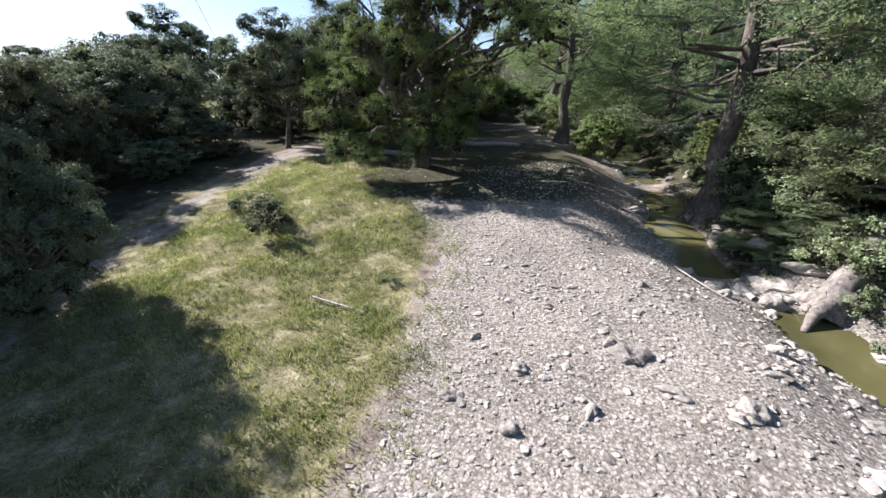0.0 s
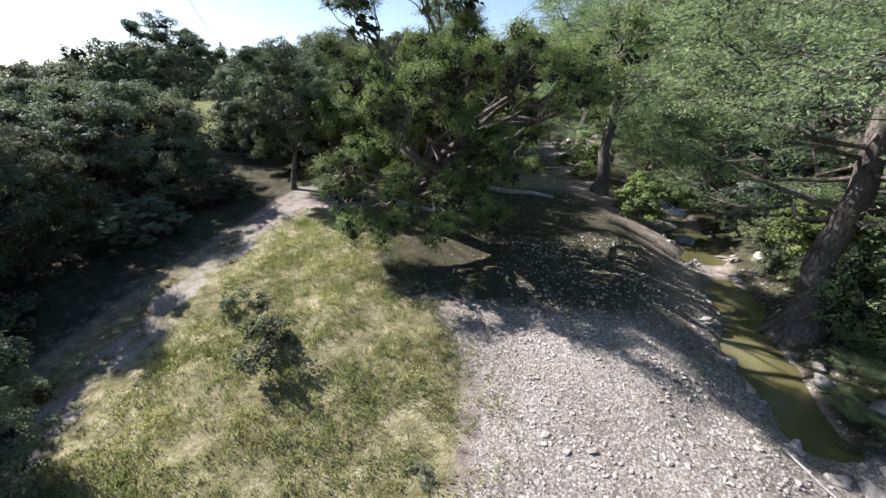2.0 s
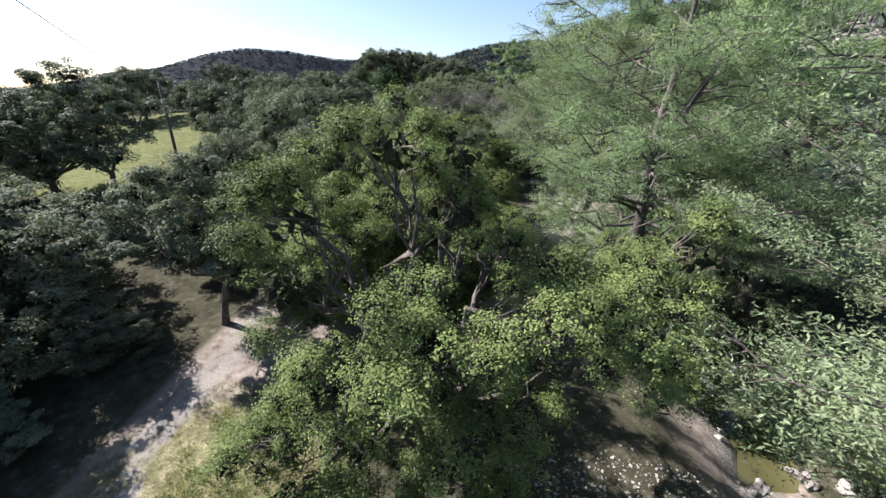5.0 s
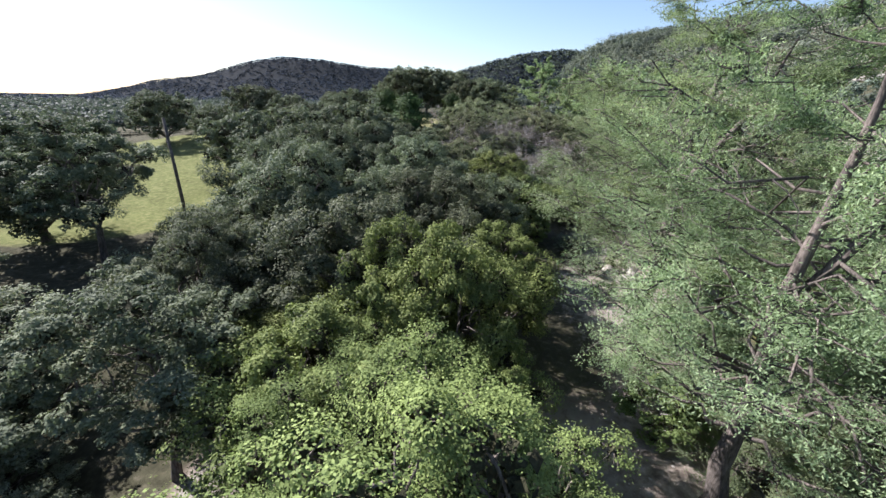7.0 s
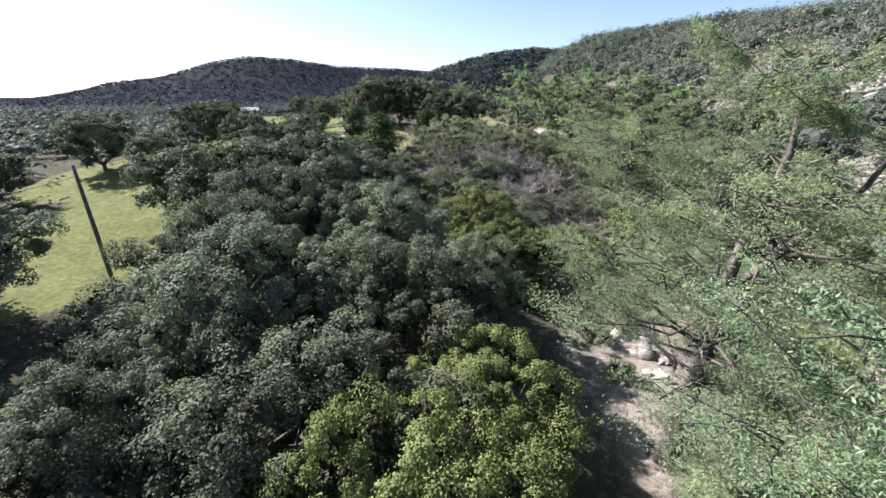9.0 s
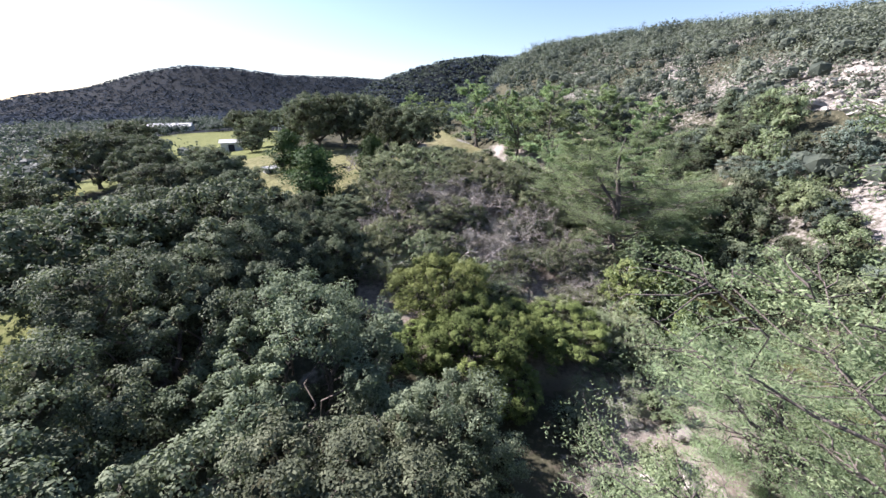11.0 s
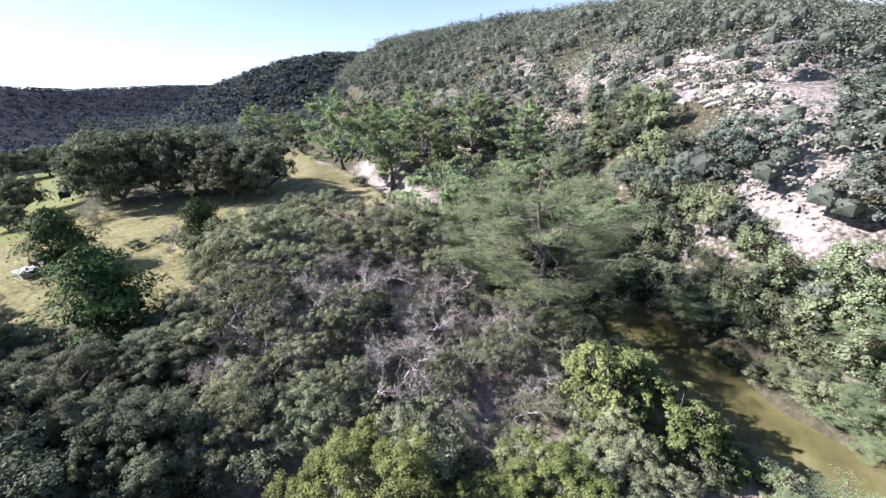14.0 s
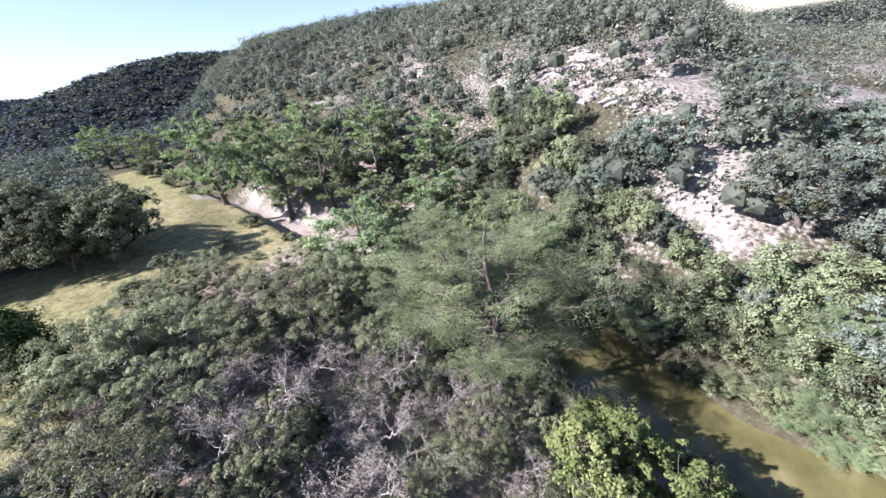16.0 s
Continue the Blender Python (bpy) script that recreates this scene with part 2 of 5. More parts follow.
bump(nt, ln, b, wn2.outputs[0], 0.12, 0.03)
WATER = m
m, nt, ln, b = mat("painted_metal", 0.5, 0.4)
pn = node(nt, "TexNoise", Scale=3.0, Detail=5.0)
pr = ramp(nt, [(0.3, (0.38, 0.38, 0.37)), (0.7, (0.55, 0.55, 0.53))])
ln.new(pn.outputs[0], pr.inputs[0])
ln.new(pr.outputs[0], b.inputs["Base Color"])
PAINT = m
m, nt, ln, b = mat("dark_opening", 0.7, 0.3)
b.inputs["Base Color"].default_value = (0.03, 0.03, 0.035, 1)
DARK = m


# ---- terrain ----
def smooth(a, b, v):
    t = np.clip((v - a) / (b - a), 0, 1)
    return t * t * (3 - 2 * t)


# creek: x, y, half width, water level
CREEK = [(9.6, -40, 1.5, -0.8), (9.9, 0, 0.8, -0.6), (9.2, 5.0, 0.7, -0.5), (8.4, 8.0, 0.55, -0.3), (7.4, 10.4, 0.5, 0.05), (6.4, 12.8, 0.6, 0.35), (6.5, 15.3, 0.8, 0.85),
         (6.9, 18.5, 0.7, 1.15), (7.3, 23, 0.7, 1.6), (8.0, 32, 1.1, 2.0), (9.7, 42, 1.3, 2.0), (15, 49, 2.6, 2.0), (19.5, 54, 3.0, 2.0),
         (18.0, 60.5, 2.6, 2.0), (18.4, 66.5, 3.7, 2.0), (19.0, 72, 3.7, 2.0), (19.0, 77, 2.4, 2.0), (17.0, 82, 1.2, 2.0), (14, 88, 0.8, 2.6), (11, 98, 1.6, 6.0), (7, 108, 2.2, 7.6), (1, 136, 1.2, 9.2), (-40, 320, 0.8, 10)]
CRK = np.array(CREEK, float)
TRACK = np.array([(-9, -4), (-11.4, 4), (-12.8, 8.4), (-13.5, 11.6), (-14.0, 15), (-14.2, 20), (-14.5, 25), (-15.6, 31), (-17.5, 38), (-18.5, 48), (-15, 57), (-14, 66), (-18, 80), (-24, 100)], float)


def creek_at(x, y):
    """Distance to the creek's middle line, its half width and level there."""
    best, hw, lev = np.full(x.shape, 1e9), np.zeros(x.shape), np.zeros(x.shape)
    for a, c in zip(CRK[:-1], CRK[1:]):
        d = c[:2] - a[:2]
        t = np.clip(((x - a[0]) * d[0] + (y - a[1]) * d[1]) / (d @ d), 0, 1)
        r = np.hypot(x - a[0] - t * d[0], y - a[1] - t * d[1])
        near = r < best
        best = np.where(near, r, best)
        hw, lev = np.where(near, a[2] + t * (c[2] - a[2]), hw), np.where(near, a[3] + t * (c[3] - a[3]), lev)
    return best, hw, lev


def line_dist(pts, x, y):
    best = np.full(x.shape, 1e9)
    for a, c in zip(pts[:-1], pts[1:]):
        d = c - a
        t = np.clip(((x - a[0]) * d[0] + (y - a[1]) * d[1]) / (d @ d), 0, 1)
        best = np.minimum(best, np.hypot(x - a[0] - t * d[0], y - a[1] - t * d[1]))
    return best


def wave(x, y, s, seed=0.0):
    return (np.sin(x * s + 1.7 * np.sin(y * s * 0.7 + seed)) + np.sin(y * s * 1.13 + 1.3 * np.sin(x * s * 0.9 + 2.1 + seed))) * 0.5


SKY_AZ = [-180, -75, -56, -50, -43, -38, -34, -29, -23, -16, -10, -6, 0, 42, 180]
SKY_EL = [0, 0, 0.3, 1.0, 2.2, 3.5, 4.1, 3.9, 3.2, 3.1, 2.9, 2.7, 2.3, 0, 0]


def terrain(x, y):
    x, y = np.asarray(x, float), np.asarray(y, float)
    z = np.interp(y, [-30, 4, 9, 15, 21, 30, 60, 120, 300], [0.2, 0.5, 0.9, 1.9, 2.7, 3.2, 3.6, 4.0, 5.5])
    left = smooth(-2, -9, x)
    z = z + left * np.interp(y, [-10, 8, 25, 60], [0.3, 0.4, 0.3, 1.2]) + smooth(-25, -45, x) * 1.2
    # terrace on the near side of the pool, rising upstream
    z = z + np.interp(y, [52, 62, 72, 80, 90, 120, 150, 260], [0, 1.6, 4.0, 6.0, 6.8, 8.2, 7.6, 7.0]) * np.maximum(smooth(13, 1, x), smooth(95, 125, y) * smooth(40, 15, x)) * np.interp(x, [-95, -30], [0.3, 1])
    d, hw, lev = creek_at(x, y)
    d = d + 0.3 * wave(x, y, 1.7, 2.0) * smooth(40, 30, y)
    bank = smooth(-0.2, 3.8, d - hw)
    z = lev + 0.2 + (z - lev - 0.2) * bank - smooth(0.6, -0.4, d - hw) * 0.55 * np.interp(y, [6, 10, 11, 12, 13, 19.5, 20.5, 21.5, 22, 25, 26, 28, 30], [1, 1, 0.15, 0.15, 1, 1, 0.25, 0.25, 1, 1, 0.25, 0.25, 1])
    # wooded slope on the far side of the creek
    xf = np.interp(y, [-60, 5, 40, 60, 72, 84, 100, 115, 140, 180, 210, 300, 600], [26, 17, 22, 23.5, 23.2, 22.6, 20.5, 17, 12, 2, -14, -60, -150])
    cap = np.interp(y, [-60, 0, 40, 70, 90, 110, 130, 200, 300, 450, 700], [14, 17, 22, 27, 32, 34, 36, 44, 50, 48, 20])
    turn = np.degrees(np.arctan2(x, y - 55))
    cap = cap * np.interp(turn, [0, 46, 56, 65, 72, 80, 180], [1, 1, 0.93, 0.7, 0.46, 0.34, 0.34])
    s = np.maximum(0, x - xf)
    hill = cap * (1 - np.exp(-1.1 * s / cap))
    dx, dy = x + 5, y - 42
    r, az = np.hypot(dx, dy), np.degrees(np.arctan2(dx, dy))
    hill = hill * np.maximum(smooth(-3.0, 12.0, az), smooth(150, 100, r)) * smooth(330, 170, x)
    ledge = np.sin(hill * 0.85 + wave(x, y, 0.07) * 1.5) * 0.3 * smooth(3, 10, hill) * smooth(60, 40, hill) + wave(x, y, 0.19, 1.0) * 0.9 * smooth(4, 12, hill)
    z = z + hill + ledge
    # far ridges round the valley
    crest = np.interp(az, SKY_AZ, SKY_EL)
    ridge = (np.tan(np.radians(crest)) * 1150 + 16) * np.exp(-((r - 1150) / 330.0) ** 2) * smooth(0.2, 1.5, crest)
    second = np.interp(az, [-180, -19, -12, -7, -2.5, 3, 8, 12, 22, 180], [0, 0, 42, 56, 67, 72, 69, 66, 30, 0]) * np.exp(-((r - 560) / 130.0) ** 2)
    far = smooth(230, 330, r)
    z = z + far * np.maximum(0, 4 + ridge + wave(x, y, 0.012) * 6 * smooth(500, 900, r) - z)
    z = z + far * np.maximum(0, 4 + second - z)
    return z + wave(x, y, 0.45) * 0.10 + wave(x, y, 1.3, 3.0) * 0.05


def H(x, y):
    return float(terrain(np.array([x]), np.array([y]))[0])


def spread(inner0, inner1, step, far, grow=1.07):
    mid = list(np.arange(inner0, inner1 + step, step))
    a, d = inner1 + step, step
    while a < far:
        d *= grow
        a += d
        mid.append(a)
    a, d = inner0, step
    low = []
    while a > -far:
        d *= grow
        a -= d
        low.append(a)
    return np.array(low[::-1] + mid)


def part(name, mesh_or_bm, material, parent, label=""):
    if isinstance(mesh_or_bm, bmesh.types.BMesh):
        me = bpy.data.meshes.new(name)
        mesh_or_bm.to_mesh(me)
        mesh_or_bm.free()
    else:
        me = mesh_or_bm
    if material and not me.materials:
        me.materials.append(material)
    ob = new(name, me)
    ob.parent = parent
    if label:
        ob["label"] = label
    return ob


def mesh_of(name, verts, faces, material=None, shade=False):
    """A mesh from arrays; faces all of one size."""
    verts, faces = np.asarray(verts, np.float32), np.asarray(faces, np.int32)
    me = bpy.data.meshes.new(name)
    n, k = faces.shape
    me.vertices.add(len(verts))
    me.vertices.foreach_set("co", verts.ravel())
    me.loops.add(n * k)
    me.loops.foreach_set("vertex_index", faces.ravel())
    me.polygons.add(n)
    me.polygons.foreach_set("loop_start", np.arange(0, n * k, k, dtype=np.int32))
    me.polygons.foreach_set("use_smooth", np.full(n, shade))
    me.update(calc_edges=True)
    if material:
        me.materials.append(material)
    return me


gx, gy = spread(-26, 32, 0.45, 3200), spread(-6, 92, 0.5, 3200)
GX, GY = np.meshgrid(gx, gy, indexing="ij")
GZ = terrain(GX, GY)
ii = np.arange(GX.size).reshape(GX.shape)
quads = np.stack([ii[:-1, :-1], ii[1:, :-1], ii[1:, 1:], ii[:-1, 1:]], -1).reshape(-1, 4)
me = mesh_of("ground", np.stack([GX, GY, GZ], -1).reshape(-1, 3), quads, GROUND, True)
cd, chw, clev = creek_at(GX, GY)
td = line_dist(TRACK, GX, GY)
xf_grass = np.interp(GY, [-5, 6, 12, 14, 17, 21], [-2.2, -1.8, -2.2, -3.4, -6.5, -8])


def set_attr(name, values):
    a = me.attributes.new(name, "FLOAT", "POINT")
    a.data.foreach_set("value", np.clip(values, 0, 1).astype(np.float32).ravel())


gravel = smooth(-1.2, 0.8, GX - xf_grass) * smooth(17.5, 13.5, GY + np.minimum(0, 2.0 - GX) * -0.5) * smooth(14, 10, GX) * smooth(-30, -10, GY)
crk_x = np.interp(GY, CRK[:, 1], CRK[:, 0])
gravel = np.maximum(gravel, smooth(1.8, 0.4, cd - chw) * (0.8 - 0.62 * smooth(46, 54, GY)) * smooth(100, 80, GY) * np.maximum(smooth(0.4, -0.4, GX - crk_x), 0.06))
gravel = np.maximum(gravel, smooth(4.5, 1.5, cd - chw) * smooth(94, 100, GY) * smooth(150, 140, GY) * (0.62 + 0.3 * wave(GX, GY, 0.5)))
gravel = np.maximum(gravel, 0.8 * smooth(5, 3, np.hypot(GX + 3.5, (GY - 138) * 0.8)))
gravel = np.maximum(gravel, 0.5 * smooth(8, 3, np.hypot(GX - 3.5, (GY - 46) * 0.5)))
set_attr("gravel", gravel)
grassy = smooth(0.4, -1.5, GX - xf_grass) * smooth(-19, -12, GX) * smooth(25, 17, GY) * smooth(-20, -5, GY)
tan = 0.8 * smooth(14, 9, np.hypot((GX + 8) * 0.8, GY - 108)) + 0.8 * smooth(11, 7, np.hypot(GX + 6, GY - 125)) + smooth(22, 17, np.hypot(GX + 33, (GY - 99) * 1.05)) + smooth(7, 4, np.hypot(GX + 22, GY - 86)) + smooth(8, 5, np.abs(GX + 13 - (GY - 160) * -0.2)) * smooth(130, 138, GY) * smooth(205, 190, GY)
grassy = np.maximum(grassy, 0.9 * np.minimum(tan, 1))
set_attr("grassy", np.maximum(grassy, 0.3 * smooth(60, 90, GY) * smooth(170, 110, GY)))
field = smooth(14, 11, np.hypot((GX + 47), (GY - 56) * 0.7)) + smooth(11, 8, np.hypot(GX + 64, GY - 72)) + smooth(38, 33, np.hypot(GX + 94, (GY - 180) * 1.0)) + smooth(11, 8, np.hypot(GX + 62, GY - 94))
along = np.clip(((GX + 54) * -56 + (GY - 116) * 96) / (56 ** 2 + 96 ** 2), 0, 1)
field = field + smooth(3, -1, np.hypot(GX + 54 + 56 * along, GY - 116 - 96 * along) - 10 - 20 * along)
field = field + 0.45 * np.minimum(tan, 1)
set_attr("field", field)
rocky = smooth(4, 7, GZ) * smooth(20, 26, GX) * smooth(330, 240, GY) * smooth(215, 165, np.hypot(GX + 5, GY - 42)) * (0.4 + 0.3 * wave(GX, GY, 0.16))
rocky = np.maximum(rocky, 0.8 * smooth(9, 4, np.hypot(GX - 49, GY - 97) * 0.7) * (0.8 + 0.4 * wave(GX, GY, 0.6)) + 0.9 * smooth(3.2, 1.2, np.hypot((GX - 32.6 - (GY - 68) * 0.12) * 1.1, (GY - 67.5) * 0.45)) * (0.75 + 0.4 * wave(GX, GY, 0.9)))
set_attr("rocky", rocky)
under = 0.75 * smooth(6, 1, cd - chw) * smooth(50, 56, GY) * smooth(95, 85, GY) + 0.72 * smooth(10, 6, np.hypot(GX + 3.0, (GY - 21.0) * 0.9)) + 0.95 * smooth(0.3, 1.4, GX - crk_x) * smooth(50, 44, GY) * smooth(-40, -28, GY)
# wooded: dark litter, left of the track also standing in for shade
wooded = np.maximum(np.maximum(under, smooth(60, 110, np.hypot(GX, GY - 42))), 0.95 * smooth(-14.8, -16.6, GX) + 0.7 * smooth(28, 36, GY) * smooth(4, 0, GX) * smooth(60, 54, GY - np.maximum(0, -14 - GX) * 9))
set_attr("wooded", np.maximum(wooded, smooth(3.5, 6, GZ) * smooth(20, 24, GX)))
# far off, the ground turns to the shade-coloured forest floor
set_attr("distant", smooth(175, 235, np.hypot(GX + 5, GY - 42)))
set_attr("track", smooth(1.0, 0.3, td + 0.25 * wave(GX, GY, 1.9)) * (0.5 + 0.35 * smooth(0.2, 0.5, td)) * smooth(70, 50, GY))
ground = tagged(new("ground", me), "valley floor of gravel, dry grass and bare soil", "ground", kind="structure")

# water: one strip along the creek
wv, wf = [], []
wy = np.arange(-30, 89, 1.0)
for i, yy in enumerate(wy):
    x0, hw, lev = (np.interp(yy, CRK[:, 1], CRK[:, k]) for k in (0, 2, 3))
    slope = np.interp(yy + 0.5, CRK[:, 1], CRK[:, 0]) - np.interp(yy - 0.5, CRK[:, 1], CRK[:, 0])
    w = (hw + 1.0) * math.hypot(1, slope)
    wv += [(x0 - w, yy, lev), (x0 + w, yy, lev)]
    if i:
        wf.append((2 * i - 2, 2 * i - 1, 2 * i + 1, 2 * i))
tagged(new("water", mesh_of("water", wv, wf, WATER, True)), "shallow olive-green creek water with soft ripples", "water", kind="structure")


# ---- plants ----
def tubes(paths, sides=6):
    """Tapered tubes along polylines of (x, y, z, radius)."""
    vs, fs, off = [], [], 0
    ang = np.arange(sides) * 2 * math.pi / sides
    for p in paths:
        p = np.asarray(p, float)
        d = np.gradient(p[:, :3], axis=0)
        d /= np.linalg.norm(d, axis=1, keepdims=True) + 1e-9
        ref = np.where(np.abs(d[:, 2:3]) > 0.9, np.array([[1.0, 0, 0]]), np.array([[0, 0, 1.0]]))
        u = np.cross(d, ref)
        u /= np.linalg.norm(u, axis=1, keepdims=True) + 1e-9
        w = np.cross(d, u)
        ring = p[:, None, :3] + p[:, None, 3:4] * (np.cos(ang)[None, :, None] * u[:, None] + np.sin(ang)[None, :, None] * w[:, None])
        vs.append(ring.reshape(-1, 3))
        n = len(p)
        a = np.arange(n - 1)[:, None] * sides + np.arange(sides)[None]
        b = np.arange(n - 1)[:, None] * sides + (np.arange(sides)[None] + 1) % sides
        fs.append(np.stack([a, b, b + sides, a + sides], -1).reshape(-1, 4) + off)
        off += n * sides
    return np.concatenate(vs), np.concatenate(fs)


def bent(rng, a, b, r0, r1, n=6, sag=0.0, wob=0.08):
    a, b = np.asarray(a, float), np.asarray(b, float)
    t = np.linspace(0, 1, n)[:, None]
    length = np.linalg.norm(b - a)
    p = a + (b - a) * t
    p[1:-1] += rng.normal(0, wob * length, (n - 2, 3)) * np.array([1, 1, 0.6])
    p[:, 2] += np.sin(t[:, 0] * math.pi) * sag * length
    return np.concatenate([p, r0 + (r1 - r0) * t ** 0.8], 1)


def leaves(rng, centres, normals, length, width, droop=0.0, flat=0.6):
    """Rhombic leaves, one quad each, round the given places; normals give the way they face."""
    n = len(centres)
    nrm = normals + rng.normal(0, flat, (n, 3))
    nrm /= np.linalg.norm(nrm, axis=1, keepdims=True) + 1e-9
    d = rng.normal(0, 1, (n, 3))
    d[:, 2] -= droop
    d -= nrm * (d * nrm).sum(1, keepdims=True)
    d /= np.linalg.norm(d, axis=1, keepdims=True) + 1e-9
    s = np.cross(nrm, d)
    k = rng.uniform(0.65, 1.35, (n, 1))
    L, W = length * k * 0.5, width * k * 0.5
    c = centres
    v = np.stack([c - d * L, c + s * W + d * L * 0.1, c + d * L, c - s * W + d * L * 0.1], 1).reshape(-1, 3)
    return v, np.arange(4 * n).reshape(-1, 4)


def sphere_dirs(rng, n, up=0.0):
    d = rng.normal(0, 1, (n, 3))
    d[:, 2] += up
    return d / (np.linalg.norm(d, axis=1, keepdims=True) + 1e-9)


def joined(av, af, bv, bf):
    """Leaves a and hearts b in one mesh, and the number of leaves."""
    return np.concatenate([av, bv]), np.concatenate([af, bf + len(av)]), len(af)


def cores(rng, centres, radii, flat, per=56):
    """Dark leaf-shaped scraps filling the foliage clumps, standing in for the shade inside."""
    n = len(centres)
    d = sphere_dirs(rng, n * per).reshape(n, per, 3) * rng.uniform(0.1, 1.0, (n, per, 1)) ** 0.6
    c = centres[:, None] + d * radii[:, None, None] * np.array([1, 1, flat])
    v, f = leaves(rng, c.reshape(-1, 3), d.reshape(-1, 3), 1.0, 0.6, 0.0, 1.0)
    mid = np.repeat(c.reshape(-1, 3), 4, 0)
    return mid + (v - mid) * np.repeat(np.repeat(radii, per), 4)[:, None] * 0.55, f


def tree_of(name, trunk, crown, bark, leaf, crown_name="crown"):
    e = new(name)
    (tv, tf), (bv, bf) = trunk
    part("trunk", mesh_of(name + "_trunk", tv, tf, bark, True), None, e)
    tagged(part("branchwork", mesh_of(name + "_branchwork", bv, bf, bark, True), None, e), kind="stuff")
    if crown is not None:
        me = mesh_of(name + "_crown", crown[0], crown[1], leaf)
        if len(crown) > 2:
            me.materials.append(CROWN_SHADE)
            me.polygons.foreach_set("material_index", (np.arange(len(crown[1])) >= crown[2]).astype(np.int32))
        part(crown_name, me, None, e)
    return e


def broadleaf(seed, h, R, base, lobes, clumps, per, leaf_l, leaf_w, trunk_r, flat=0.8, spread_=0.3, sparse=0.0, low=0.15, twigs=1, sag=0.05, core=0.5):
    """Spreading tree: trunk, limbs to lobes of the crown, leaves in clumps over each lobe."""
    rng = np.random.default_rng(seed)
    cz, az = (h + base) / 2, (h - base) / 2
    cen = []
    tries = 0
    while len(cen) < lobes and tries < 4000:
        tries += 1
        d = sphere_dirs(rng, 1, 0.35)[0]
        if d[2] < -low - 0.35:
            continue
        k = rng.uniform(0.45, 0.85) if rng.random() < 0.3 else rng.uniform(0.7, 0.98)
        c = np.array([d[0] * R * k, d[1] * R * k, cz + d[2] * az * k])
        if all(np.linalg.norm((c - q) / np.array([1, 1, 0.8])) > R * 0.3 for q in cen) or tries > 3000:
            cen.append(c)
    cen = np.array(cen)
    paths = []
    fork = np.array([rng.normal(0, 0.15), rng.normal(0, 0.15), base * 0.75 + 0.4])
    paths.append(np.array([[0, 0, -0.5, trunk_r * 1.6], [0, 0, 0.05, trunk_r * 1.35], [fork[0] * 0.3, fork[1] * 0.3, fork[2] * 0.4, trunk_r], [*fork, trunk_r * 0.85]]))
    mains = cen[rng.permutation(len(cen))[: max(4, len(cen) // 5)]]
    for q in mains:
        paths.append(bent(rng, fork, q, trunk_r * 0.55, trunk_r * 0.12, 8, sag, 0.05))
    LC, LN, CO, CR = [], [], [], []
    for c in cen:
        j = np.argmin(np.linalg.norm(mains - c, axis=1))
        start = fork + (mains[j] - fork) * rng.uniform(0.35, 0.8)
        if np.linalg.norm(mains[j] - c) > 0.1:
            paths.append(bent(rng, start, c, trunk_r * 0.22, trunk_r * 0.06, 6, sag, 0.06))
        r = R * spread_ * rng.uniform(0.65, 1.4)
        CO.append(c)
        CR.append(r * core)
        nd = sphere_dirs(rng, clumps, 0.4)
        for j, d in enumerate(nd):
            if rng.random() < sparse:
                continue
            q = c + d * r * rng.uniform(0.55, 1.12) * np.array([1, 1, flat])
            k = r * rng.uniform(0.26, 0.52)
            if j < twigs * 5:
                paths.append(bent(rng, c, q, trunk_r * 0.06, 0.008, 4, 0.05, 0.07))
            m = max(6, int(per * (k / (0.39 * r)) ** 2))
            e = sphere_dirs(rng, m, 0.45)
            LC.append(q + e * k * rng.uniform(0.5, 1.06, (m, 1)) * np.array([1, 1, 0.8]))
            LN.append(e * 0.75 + d * 0.25 + np.array([0, 0, 0.4]))
    LC, LN = np.concatenate(LC), np.concatenate(LN)
    ok = LC[:, 2] > 0.25
    lv, lf = leaves(rng, LC[ok], LN[ok], leaf_l, leaf_w, 0.2, 0.4)
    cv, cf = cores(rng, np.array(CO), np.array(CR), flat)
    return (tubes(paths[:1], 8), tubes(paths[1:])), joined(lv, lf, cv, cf)


